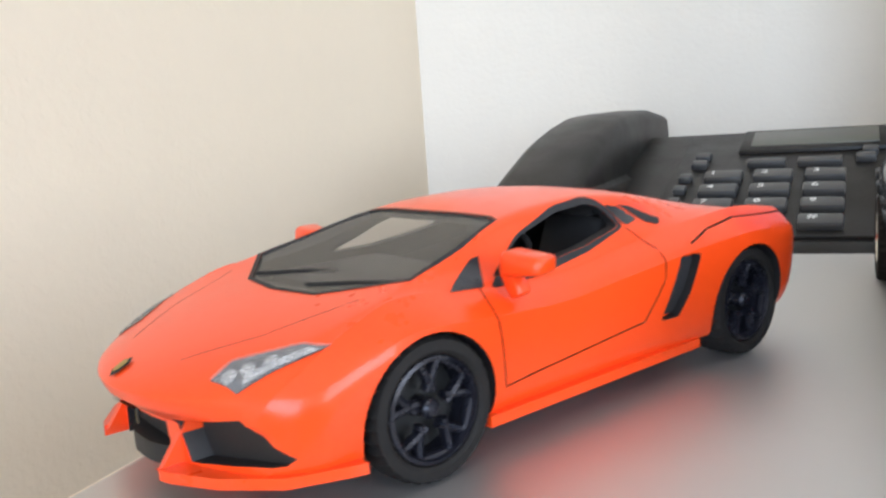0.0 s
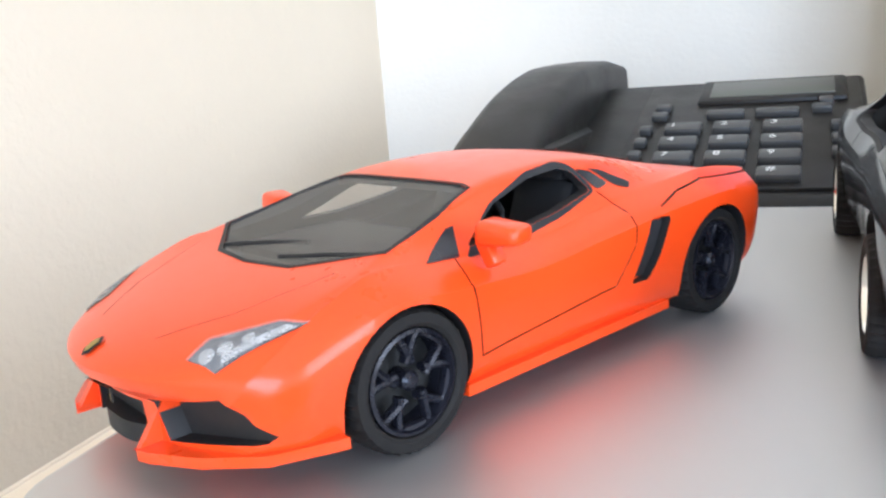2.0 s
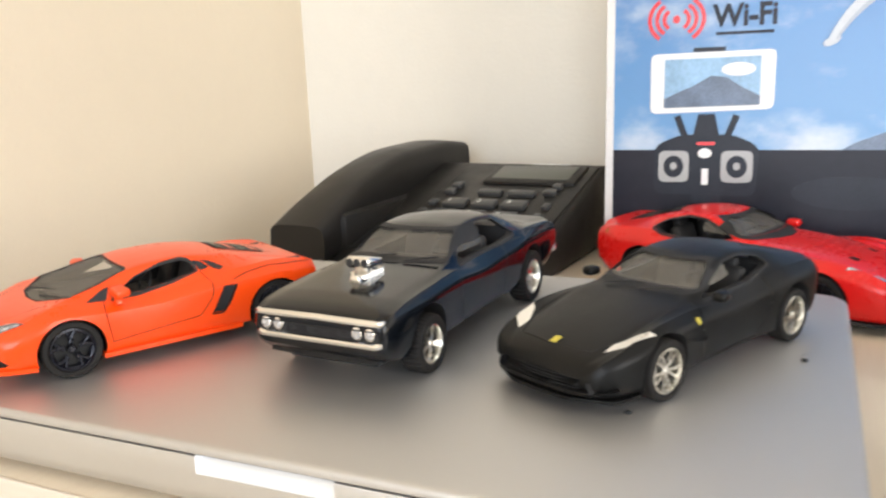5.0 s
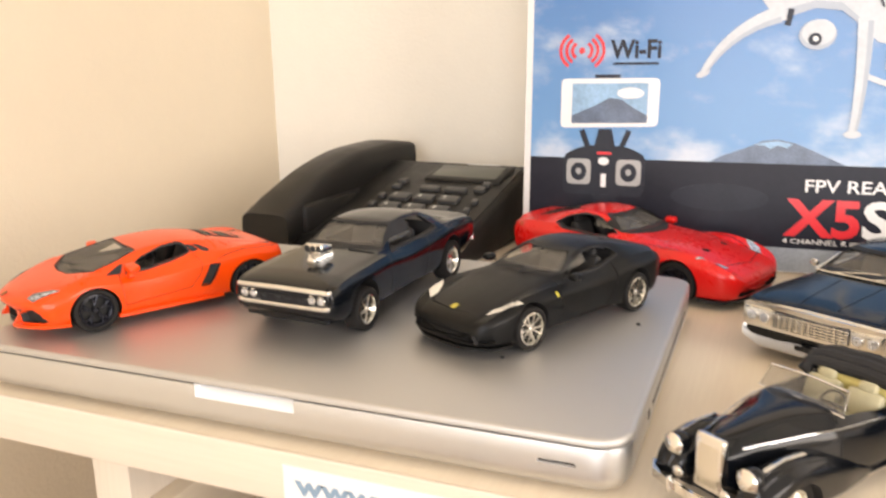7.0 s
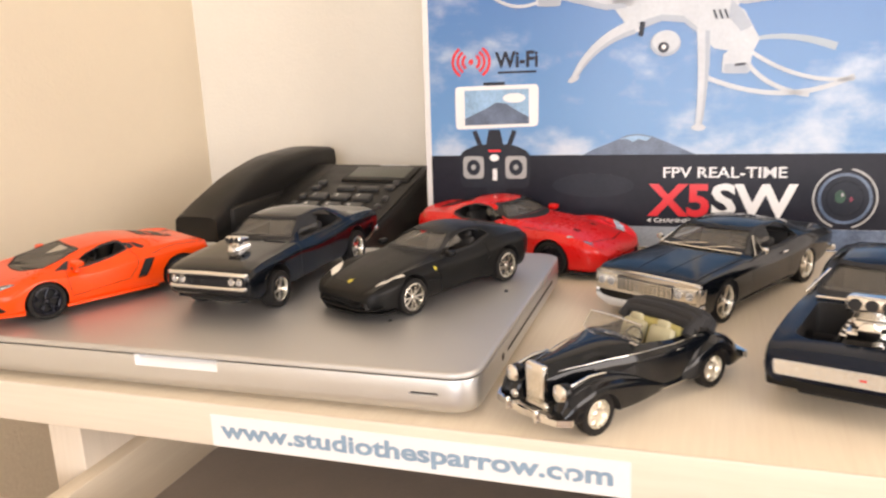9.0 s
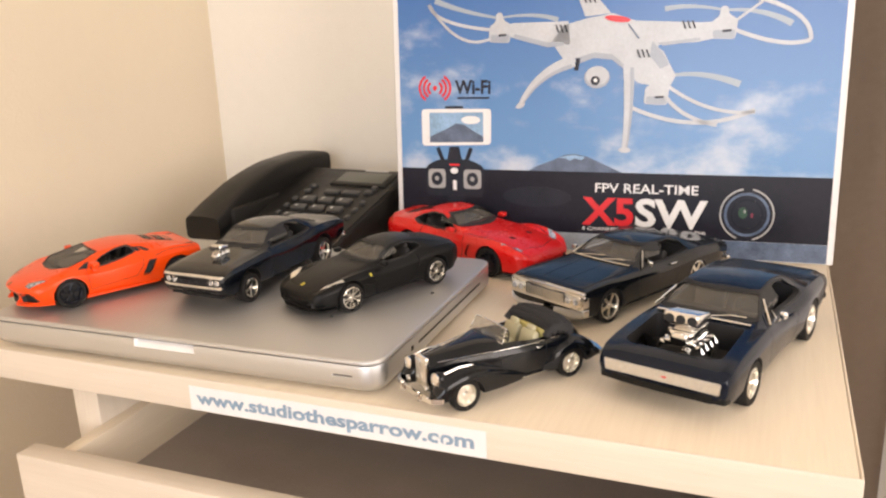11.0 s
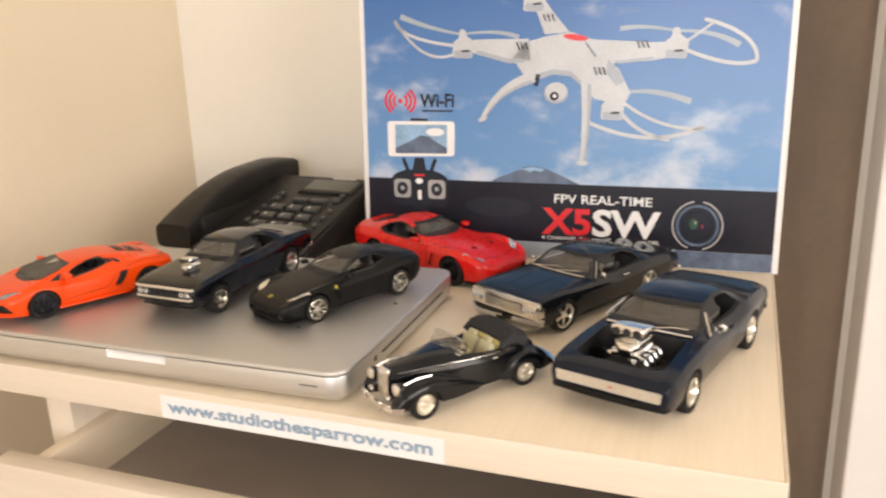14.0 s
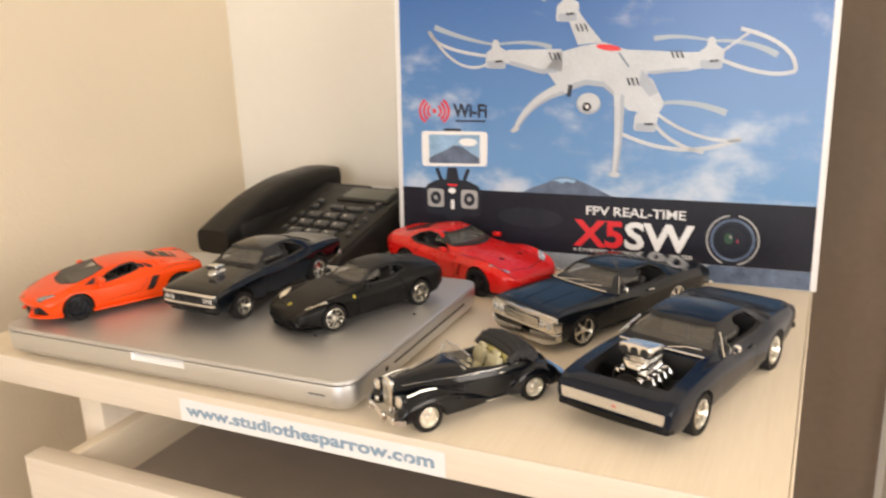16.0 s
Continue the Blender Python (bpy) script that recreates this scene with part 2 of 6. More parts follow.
def box(x0, x1, y0, y1, z0, z1, bevel=0.0, seg=2):
    return box_bm(bmesh.new(), x0, x1, y0, y1, z0, z1, bevel, seg)


def prism(poly, axis, lo, hi, bm=None):
    """A polygon given in the two other axes, pulled out along one axis."""
    bm = bm or bmesh.new()

    def at(p, h):
        return {"x": (h, p[0], p[1]), "y": (p[0], h, p[1]), "z": (p[0], p[1], h)}[axis]
    a = [bm.verts.new(at(p, lo)) for p in poly]
    b = [bm.verts.new(at(p, hi)) for p in poly]
    n = len(poly)
    fs = [bm.faces.new(a[::-1]), bm.faces.new(b)]
    fs += [bm.faces.new((a[i], a[(i + 1) % n], b[(i + 1) % n], b[i])) for i in range(n)]
    bmesh.ops.recalc_face_normals(bm, faces=fs)
    return bm


def lathe(profile, n=48, axis="y", bm=None, lug=0.0, lug_rows=()):
    """A closed ring of (radius, offset) pairs turned round an axis through the origin. lug: radial tread on some rows."""
    bm = bm or bmesh.new()
    rings = []
    for i in range(n):
        a = 2 * math.pi * i / n
        ring = []
        for k, (r, h) in enumerate(profile):
            rr = r - (lug if k in lug_rows and i % 2 else 0)
            ring.append(bm.verts.new({"y": (rr * math.cos(a), h, rr * math.sin(a)), "z": (rr * math.cos(a), rr * math.sin(a), h), "x": (h, rr * math.cos(a), rr * math.sin(a))}[axis]))
        rings.append(ring)
    k = len(profile)
    for i in range(n):
        p, q = rings[i], rings[(i + 1) % n]
        for j in range(k):
            bm.faces.new((p[j], p[(j + 1) % k], q[(j + 1) % k], q[j]))
    return bm


def disc(r, y0, y1, n=32, axis="y", bevel=0.0):
    bm = prism([(r * math.cos(2 * math.pi * i / n), r * math.sin(2 * math.pi * i / n)) for i in range(n)], axis, y0, y1)
    if bevel:
        bmesh.ops.bevel(bm, geom=[e for e in bm.edges if e.calc_face_angle(0) > 1], offset=bevel, segments=2, profile=0.5, affect="EDGES")
    return bm


def tube(points, r, n=8, bm=None, closed=False, taper=None):
    """A round bar along a line of points."""
    bm = bm or bmesh.new()
    pts = [Vector(p) for p in points]
    rings = []
    for i, p in enumerate(pts):
        a = pts[i - 1] if i or closed else p
        b = pts[(i + 1) % len(pts)] if i < len(pts) - 1 or closed else p
        d = (b - a).normalized()
        s = d.cross(Vector((0, 0, 1)) if abs(d.z) < 0.9 else Vector((1, 0, 0))).normalized()
        u = s.cross(d)
        rr = r * (taper[i] if taper else 1)
        rings.append([bm.verts.new(p + (s * math.cos(2 * math.pi * k / n) + u * math.sin(2 * math.pi * k / n)) * rr) for k in range(n)])
    last = len(rings) if closed else len(rings) - 1
    for i in range(last):
        p, q = rings[i], rings[(i + 1) % len(rings)]
        for k in range(n):
            bm.faces.new((p[k], p[(k + 1) % n], q[(k + 1) % n], q[k]))
    if not closed:
        bm.faces.new(rings[0][::-1])
        bm.faces.new(rings[-1])
    return bm


def text_mesh(text, height, width=None, bold=0.0, shear=0.0):
    """Flat lettering in the x, z plane, facing -y, from its lower left corner."""
    cu = bpy.data.curves.new("lettering", "FONT")
    cu.body, cu.size, cu.offset, cu.shear, cu.resolution_u = text, 1.0, bold, shear, 3
    ob = new("lettering", cu)
    dg = bpy.context.evaluated_depsgraph_get()
    me = bpy.data.meshes.new_from_object(ob.evaluated_get(dg))
    bpy.data.objects.remove(ob)
    xs, ys = [v.co.x for v in me.vertices], [v.co.y for v in me.vertices]
    sy = height / (max(ys) - min(ys))
    sx = (width / (max(xs) - min(xs))) if width else sy
    x0, y0 = min(xs), min(ys)
    for v in me.vertices:
        v.co = Vector(((v.co.x - x0) * sx, 0, (v.co.y - y0) * sy))
    return me


# ---- solids that are cut from one another ----


def solid(bm, index=0):
    me = bpy.data.meshes.new("solid")
    bmesh.ops.recalc_face_normals(bm, faces=bm.faces)
    for f in bm.faces:
        f.material_index = index
    bm.to_mesh(me)
    bm.free()
    me.materials.append(M["under"]), me.materials.append(M["inside"])
    return me


def combine(a, b, how):
    """DIFFERENCE or INTERSECT of two meshes, keeping each face's material index."""
    oa, ob = new("solid_a", a), new("solid_b", b)
    mod = oa.modifiers.new("cut", "BOOLEAN")
    mod.operation, mod.object, mod.solver = how, ob, "MANIFOLD"
    mod.material_mode = "INDEX"
    bpy.context.view_layer.update()
    dg = bpy.context.evaluated_depsgraph_get()
    me = bpy.data.meshes.new_from_object(oa.evaluated_get(dg))
    if how == "DIFFERENCE" and len(me.polygons) == len(a.polygons):
        mod.solver, mod.use_self = "EXACT", True
        bpy.context.view_layer.update()
        dg = bpy.context.evaluated_depsgraph_get()
        me = bpy.data.meshes.new_from_object(oa.evaluated_get(dg))
    bpy.data.objects.remove(oa), bpy.data.objects.remove(ob)
    return me


def swollen(me, d):
    """The same mesh with its skin moved out by d."""
    bm = bmesh.new()
    bm.from_mesh(me)
    bm.normal_update()
    ns = [v.normal.copy() for v in bm.verts]
    for v, n in zip(bm.verts, ns):
        v.co += n * d
    out = bpy.data.meshes.new("solid")
    bm.to_mesh(out)
    bm.free()
    for one in me.materials:
        out.materials.append(one)
    return out


def patch(shell, cutter_bm, thick=0.0):
    """The piece of a shell's skin that lies inside a cutter, as an open sheet, or a plate of some thickness."""
    cutter = cutter_bm if isinstance(cutter_bm, bpy.types.Mesh) else solid(cutter_bm, 1)
    me = combine(shell.copy(), cutter, "INTERSECT")
    bm = bmesh.new()
    bm.from_mesh(me)
    bmesh.ops.delete(bm, geom=[f for f in bm.faces if f.material_index == 1], context="FACES")
    if thick and bm.faces:
        bm.normal_update()
        r = bmesh.ops.solidify(bm, geom=bm.faces[:], thickness=thick)
    for f in bm.faces:
        f.material_index = 0
    return bm


def ring_cutter(outer, inner, axis, lo, hi):
    """A prism with a hole along its length."""
    me = combine(solid(prism(outer, axis, lo, hi), 1), solid(prism(inner, axis, lo - 0.1, hi + 0.1), 1), "DIFFERENCE")
    for f in me.polygons:
        f.material_index = 1
    return me


def curve_through(pairs, x):
    """Monotone cubic through (x, value) pairs."""
    pairs = sorted(pairs)
    X, Y = [p[0] for p in pairs], [p[1] for p in pairs]
    if x <= X[0]:
        return Y[0]
    if x >= X[-1]:
        return Y[-1]
    n = len(X)
    d = [(Y[i + 1] - Y[i]) / (X[i + 1] - X[i]) for i in range(n - 1)]
    t = [d[0]] + [0 if d[i - 1] * d[i] <= 0 else 2 * d[i - 1] * d[i] / (d[i - 1] + d[i]) for i in range(1, n - 1)] + [d[-1]]
    i = max(k for k in range(n - 1) if X[k] <= x)
    h = X[i + 1] - X[i]
    s = (x - X[i]) / h
    return (2 * s ** 3 - 3 * s * s + 1) * Y[i] + (s ** 3 - 2 * s * s + s) * h * t[i] + (3 * s * s - 2 * s ** 3) * Y[i + 1] + (s ** 3 - s * s) * h * t[i + 1]

# ---- toy cars: built in the metres of the real car, then shrunk by k ----


def shell_mesh(x0, x1, top, belt, width, shoulder, topw, bottom, crown, n=70, tuck=0.0, sweep=0.0, sweep_from=1.2):
    """A closed car-shaped skin lofted from rear to nose. Each curve is a list of (x, value)."""
    xs = [x0 + (x1 - x0) * (0.5 - 0.5 * math.cos(math.pi * (0.06 + 0.88 * i / (n - 1)))) for i in range(n)]
    xs = [x0 + (x - xs[0]) * (x1 - x0) / (xs[-1] - xs[0]) for x in xs]
    rows = []
    for x in xs:
        w, zs, zt, zb = (curve_through(c, x) for c in (width, belt, top, bottom))
        ws, wt, cr = (curve_through(c, x) for c in (shoulder, topw, crown))
        ws, wt = ws * w, wt * w
        h = zs - zb
        zte = zt - cr
        ctl = [(0, zb), (0.78 * w, zb), (w * (0.93 - tuck), zb + 0.03), (w * (0.975 - tuck * 0.6), zb + 0.22 * h), (w, zb + 0.55 * h), (w * 0.992, zb + 0.82 * h), (ws, zs),
               (ws + (wt - ws) * 0.12, zs + (zte - zs) * 0.12), (ws + (wt - ws) * 0.62, zs + (zte - zs) * 0.58), (wt, zte), (wt * 0.86, zte + (zt - zte) * 0.42), (wt * 0.45, zte + (zt - zte) * 0.85), (0, zt)]
        pts = [ctl[0]]
        for i in range(len(ctl) - 1):
            p0, p1, p2 = ctl[max(i - 1, 0)], ctl[i], ctl[i + 1]
            p3 = ctl[min(i + 2, len(ctl) - 1)]
            for s in (1 / 3, 2 / 3, 1.0):
                a = (-s + 2 * s * s - s ** 3) / 2
                b = (2 - 5 * s * s + 3 * s ** 3) / 2
                c = (s + 4 * s * s - 3 * s ** 3) / 2
                d = (-s * s + s ** 3) / 2
                pts.append(tuple(0.55 * (a * p0[j] + b * p1[j] + c * p2[j] + d * p3[j]) + 0.45 * (p1[j] + (p2[j] - p1[j]) * s) for j in (0, 1)))
        rows.append([(x, max(y, 0.0), z) for y, z in pts])
    bm = bmesh.new()
    m = len(rows[0])
    left = [[bm.verts.new(p) for p in r] for r in rows]
    right = [[left[i][j] if j in (0, m - 1) else bm.verts.new((p[0], -p[1], p[2])) for j, p in enumerate(r)] for i, r in enumerate(rows)]
    for i in range(n - 1):
        for j in range(m - 1):
            bm.faces.new((left[i][j], left[i + 1][j], left[i + 1][j + 1], left[i][j + 1]))
            bm.faces.new((right[i][j + 1], right[i + 1][j + 1], right[i + 1][j], right[i][j]))
    for i in (0, n - 1):
        for j in range(m - 1):
            vs = [left[i][j], left[i][j + 1], right[i][j + 1], right[i][j]]
            vs = list(dict.fromkeys(vs))
            bm.faces.new(vs)
    if sweep:
        across = [e for e in (bm.edges.get((left[n - 1][j], right[n - 1][j])) for j in range(1, m - 1)) if e]
        bmesh.ops.subdivide_edges(bm, edges=across, cuts=9, use_grid_fill=True)
        for v in bm.verts:
            f = max(0.0, (v.co.x - sweep_from) / (x1 - sweep_from))
            v.co.x -= f * sweep * (abs(v.co.y) / 0.9) ** 2
    return solid(bm)


def strip_prisms(lines, axis, lo, hi, t):
    """Thin walls along polylines, to scribe panel gaps."""
    bm = bmesh.new()
    for line in lines:
        for (ax, ay), (bx, by) in zip(line, line[1:]):
            d = math.hypot(bx - ax, by - ay) or 1
            nx, ny = -(by - ay) / d * t / 2, (bx - ax) / d * t / 2
            ex, ey = (bx - ax) / d * t * 0.45, (by - ay) / d * t * 0.45
            prism([(ax - ex + nx, ay - ey + ny), (bx + ex + nx, by + ey + ny), (bx + ex - nx, by + ey - ny), (ax - ex - nx, ay - ey - ny)], axis, lo, hi, bm)
    return bm


def both(poly, lo=0.35, hi=1.6):
    """Prisms across the car on its two sides."""
    bm = prism(poly, "y", lo, hi)
    return prism(poly, "y", -hi, -lo, bm)


def sized(bm, k, m=None, lift=0.0, wide=1.0, nose=1.0):
    if m is not None:
        bmesh.ops.transform(bm, matrix=m, verts=bm.verts)
    if lift:
        bmesh.ops.translate(bm, vec=(0, 0, lift), verts=bm.verts)
    if nose != 1.0:
        for v in bm.verts:
            if v.co.x > 1.88:
                v.co.x = 1.88 + (v.co.x - 1.88) * nose
    bmesh.ops.scale(bm, vec=(k, k * wide, k), verts=bm.verts)
    return bm


def mirror_y(poly):
    return [(-a, b) for a, b in poly]


class Toy:
    """One toy car: its skin, the cuts in it, and the parts that sit in the cuts."""

    def __init__(self, name, label, group, k, place, heading, z, shell, paint, lift=0.0, wide=1.0, nose=1.0):
        self.k, self.paint = k, paint
        self.ob = empty(name, pose(place[0], place[1], z, 0, 0, heading), label, "toy car", group)
        self.raw = shell
        self.cuts = []
        self.lift, self.wide, self.nose = lift, wide, nose

    def add(self, name, bm, material, parent=None, label="", smooth=30, m=None):
        return put(name, sized(bm, self.k, m, self.lift, self.wide, self.nose), material, parent or self.ob, label, smooth)

    def cut(self, bm):
        self.cuts.append(solid(bm, 1))

    def scribe(self, bm, depth=0.02):
        self.cuts.append(combine(solid(bm, 1), swollen(self.raw, -depth), "DIFFERENCE"))

    def cavity(self, x0, x1, z0, half, wall=0.05):
        self.cuts.append(combine(swollen(self.raw, -wall), solid(box(x0, x1, -half, half, z0, 3.0), 1), "INTERSECT"))
        for f in self.cuts[-1].polygons:
            f.material_index = 1

    def skin(self, name, cutter, material, out=0.004, thick=0.0, parent=None, label=""):
        bm = patch(swollen(self.raw, out), cutter, thick)
        if not bm.faces:
            bm.free()
            return None
        return self.add(name, bm, material, parent, label, 40)

    def body(self, name="body"):
        me = self.raw.copy()
        for c in self.cuts:
            me = combine(me, c, "DIFFERENCE")
        bm = bmesh.new()
        bm.from_mesh(me)
        bmesh.ops.dissolve_degenerate(bm, dist=0.0005, edges=bm.edges)
        return self.add(name, bm, [self.paint, M["inside"]], smooth=34)

    def wheel(self, x, y, r, wid, rim, style, rim_r=0.66, spokes=5, lugs=True):
        """A wheel whose outer face looks along y; the far side is turned round."""
        k, side = self.k, 1 if y > 0 else -1
        hub = new("wheel")
        hub.empty_display_size = 0.005
        hub.parent = self.ob
        hub.matrix_local = pose(x * k, y * k * self.wide, r * k, 0, 0, 0 if side > 0 else 180)
        R, q, h = r, r * rim_r, wid / 2
        prof = [(q, -h * 0.9), (R * 0.9, -h), (R * 0.975, -h * 0.88), (R, -h * 0.6), (R, h * 0.6), (R * 0.975, h * 0.88), (R * 0.93, h * 0.99), (R * 0.8, h * 1.03), (q * 1.04, h * 0.93), (q, h * 0.7)]
        put("tyre", sized(lathe(prof, 72, lug=R * 0.05 if lugs else 0.0, lug_rows=(2, 3, 4, 5)), k), M["tyre"], hub, smooth=28)
        put("rim", sized(lathe([(q * 1.0, h * 0.72), (q * 1.0, h * 0.92), (q * 0.93, h * 0.96), (q * 0.88, h * 0.7), (q * 0.86, -h * 0.4), (q * 1.0, -h * 0.5)], 48), k), rim, hub, smooth=35)
        put("brake_disc", sized(disc(q * 0.9, -h * 0.5, -h * 0.1 if style != "cap" else h * 0.3, 32), k), M["under"], hub)
        bm = bmesh.new()
        for i in range(spokes):
            a = 360 / spokes * i + 90
            t = pose(0, 0, 0, 0, a, 0)
            if style == "y":
                for s in (-1, 1):
                    bar = prism([(q * 0.16, s * q * 0.03 - q * 0.06), (q * 0.93, s * q * 0.24 - q * 0.055), (q * 0.93, s * q * 0.24 + q * 0.055), (q * 0.16, s * q * 0.03 + q * 0.06)], "y", h * 0.45, h * 0.72)
                    bmesh.ops.transform(bar, matrix=t, verts=bar.verts)
                    merge(bm, bar)
            elif style == "five":
                bar = prism([(q * 0.1, -q * 0.15), (q * 0.5, -q * 0.1), (q * 0.93, -q * 0.16), (q * 0.93, q * 0.16), (q * 0.5, q * 0.1), (q * 0.1, q * 0.15)], "y", h * 0.3, h * 0.75)
                for v in bar.verts:
                    rr = math.hypot(v.co.x, v.co.z) / q
                    v.co.y -= h * 0.25 * (1 - abs(rr - 0.95)) if v.co.y > h * 0.5 else 0
                bmesh.ops.transform(bar, matrix=t, verts=bar.verts)
                merge(bm, bar)
            elif style == "loop":
                pts = []
                for s in range(13):
                    f = s / 12 * 2 - 1
                    pts.append((q * (0.90 - 0.66 * f ** 4), h * 0.60, q * 0.40 * math.sin(f * 2.1) * (1 - 0.25 * f * f)))
                bar = tube(pts, q * 0.088, 8)
                bmesh.ops.scale(bar, vec=(1, 1.5, 1), verts=bar.verts, space=Matrix.Translation((0, -h * 0.60, 0)))
                bmesh.ops.transform(bar, matrix=t, verts=bar.verts)
                merge(bm, bar)
            else:
                bar = prism([(q * 0.45, -q * 0.035), (q * 0.8, -q * 0.05), (q * 0.8, q * 0.05), (q * 0.45, q * 0.035)], "y", h * 0.3, h * 0.62)
                bmesh.ops.transform(bar, matrix=t, verts=bar.verts)
                merge(bm, bar)
        put("spokes", sized(bm, k), rim, hub, smooth=30)
        if style == "cap":
            dome = lathe([(0.001, h * 0.2), (0.001, h * 0.9), (q * 0.25, h * 0.84), (q * 0.34, h * 0.6), (q * 0.8, h * 0.45), (q * 0.9, h * 0.2)], 40)
            put("hubcap", sized(dome, k), rim, hub, smooth=30)
        else:
            put("hub", sized(lathe([(0.001, 0), (0.001, h * 0.86), (q * 0.12, h * 0.84), (q * 0.19, h * 0.7), (q * 0.2, 0)], 24), k), rim, hub, smooth=35)
        return hub

    def wheels(self, xf, xr, half, r, wid, rim, style, rr=None, **kw):
        for x, rad in ((xf, r), (xr, rr or r)):
            for s in (1, -1):
                self.wheel(x, s * (half - wid / 2), rad, wid, rim, style, **kw)

    def arches(self, xf, xr, rf, rr, inner=0.45, z=None):
        """Round wheel wells."""
        for x, r, zz in ((xf, rf, z[0] if z else rf * 0.86), (xr, rr, z[1] if z else rr * 0.86)):
            poly = [(x + r * math.cos(a), zz + r * math.sin(a)) for a in [math.pi * (-0.25 + 1.5 * i / 30) for i in range(31)]]
            poly += [(x - r * 0.72, -0.3), (x + r * 0.72, -0.3)]
            self.cut(both(poly, inner, 1.6))

    def cabin(self, seats, floor, parts=("seat",), material="inside", wheel_at=None):
        """Seats, and a steering wheel."""
        for x, y, w, h in seats:
            bm = box(x - 0.25, x + 0.27, y - w, y + w, floor, floor + 0.2, 0.06)
            merge(bm, box_t(-0.09, 0.09, -w, w, 0, h * 0.86, 0.07, pose(x - 0.24, y, floor + 0.10, 0, -20, 0)))
            merge(bm, box_t(-0.06, 0.06, -0.13, 0.13, 0, 0.16, 0.05, pose(x - 0.24 - 0.28 * h, y, floor + 0.06 + h * 0.80, 0, -12, 0)))
            self.add("seat", bm, M[material])
        if wheel_at:
            bm = bmesh.new()
            ring = [(0, 0.18 * math.cos(a), 0.18 * math.sin(a)) for a in [2 * math.pi * i / 20 for i in range(20)]]
            tube(ring, 0.018, 6, bm, closed=True)
            merge(bm, box(-0.03, 0.0, -0.17, 0.17, -0.025, 0.025, 0.005))
            self.add("steering_wheel", bm, M["inside"], m=pose(*wheel_at, 0, -25, 0))


def merge(bm, other):
    me = bpy.data.meshes.new("tmp")
    other.to_mesh(me)
    other.free()
    bm.from_mesh(me)
    bpy.data.meshes.remove(me)
    return bm


def box_t(x0, x1, y0, y1, z0, z1, bevel, m):
    bm = box(x0, x1, y0, y1, z0, z1, bevel)
    bmesh.ops.transform(bm, matrix=m, verts=bm.verts)
    return bm


def rounded(poly, r=0.03, n=3):
    """A polygon with its corners rounded."""
    out = []
    for i, p in enumerate(poly):
        a, b = Vector(poly[i - 1]), Vector(poly[(i + 1) % len(poly)])
        p = Vector(p)
        u, v = (a - p), (b - p)
        ra, rb = min(r, u.length * 0.45), min(r, v.length * 0.45)
        s, e = p + u.normalized() * ra, p + v.normalized() * rb
        for q in range(n + 1):
            f = q / n
            out.append(tuple((1 - f) ** 2 * s + 2 * f * (1 - f) * p + f * f * e))
    return out


def grown(poly, d):
    """A polygon pushed outwards from its middle by about d."""
    cx = sum(p[0] for p in poly) / len(poly)
    cy = sum(p[1] for p in poly) / len(poly)
    sx = max(p[0] for p in poly) - min(p[0] for p in poly)
    sy = max(p[1] for p in poly) - min(p[1] for p in poly)
    return [(cx + (x - cx) * (1 + 2 * d / sx), cy + (y - cy) * (1 + 2 * d / sy)) for x, y in poly]


def spot(front, rear, half, heading):
    """The middle of a car from its two near wheel hubs; half > 0: those are on its left."""
    h = radians(heading)
    return ((front[0] + rear[0]) / 2 + math.sin(h) * half, (front[1] + rear[1]) / 2 - math.cos(h) * half)


LID = 0.0253  # top of the closed laptop


def windows(car, side, screen, back=None, xs=0.0, trim=0.035, glass="glass", frame_mat="gap", inset=0.03, lo=0.35, side_glass=True, hole=True):
    """Cuts the windows through the skin and sets panes and dark frames into them."""
    xm = xs
    for sgn in (1, -1):
        for poly in side:
            a, b = (lo, 1.6) if sgn > 0 else (-1.6, -lo)
            car.skin("window_frame", ring_cutter(rounded(grown(poly, trim), 0.05), rounded(poly, 0.04), "y", a, b), M[frame_mat], 0.003)
            if hole:
                car.cut(prism(rounded(poly, 0.04), "y", a, b))
            if side_glass:
                car.skin("side_window", prism(rounded(grown(poly, 0.012), 0.04), "y", a, b), M[glass], -inset if hole else 0.006)
    car.skin("windscreen_frame", ring_cutter(rounded(grown(screen, trim), 0.05), rounded(screen, 0.05), "x", xm, 3), M[frame_mat], 0.003)
    car.cut(prism(rounded(screen, 0.05), "x", xm, 3))
    car.skin("windscreen", prism(rounded(grown(screen, 0.012), 0.05), "x", xm, 3), M[glass], -inset)
    if back:
        car.skin("rear_window_frame", ring_cutter(rounded(grown(back, trim), 0.05), rounded(back, 0.05), "x", -3, xm), M[frame_mat], 0.003)
        car.cut(prism(rounded(back, 0.05), "x", -3, xm))
        car.skin("rear_window", prism(rounded(grown(back, 0.012), 0.05), "x", -3, xm), M[glass], -inset)


def ellipse(cx, cy, rx, ry, n=28, a0=0, a1=360, rot=0):
    out = []
    for i in range(n + (a1 - a0 < 360)):
        t = radians(a0 + (a1 - a0) * i / n)
        x, y = rx * math.cos(t), ry * math.sin(t)
        c, s = math.cos(radians(rot)), math.sin(radians(rot))
        out.append((cx + x * c - y * s, cy + x * s + y * c))
    return out


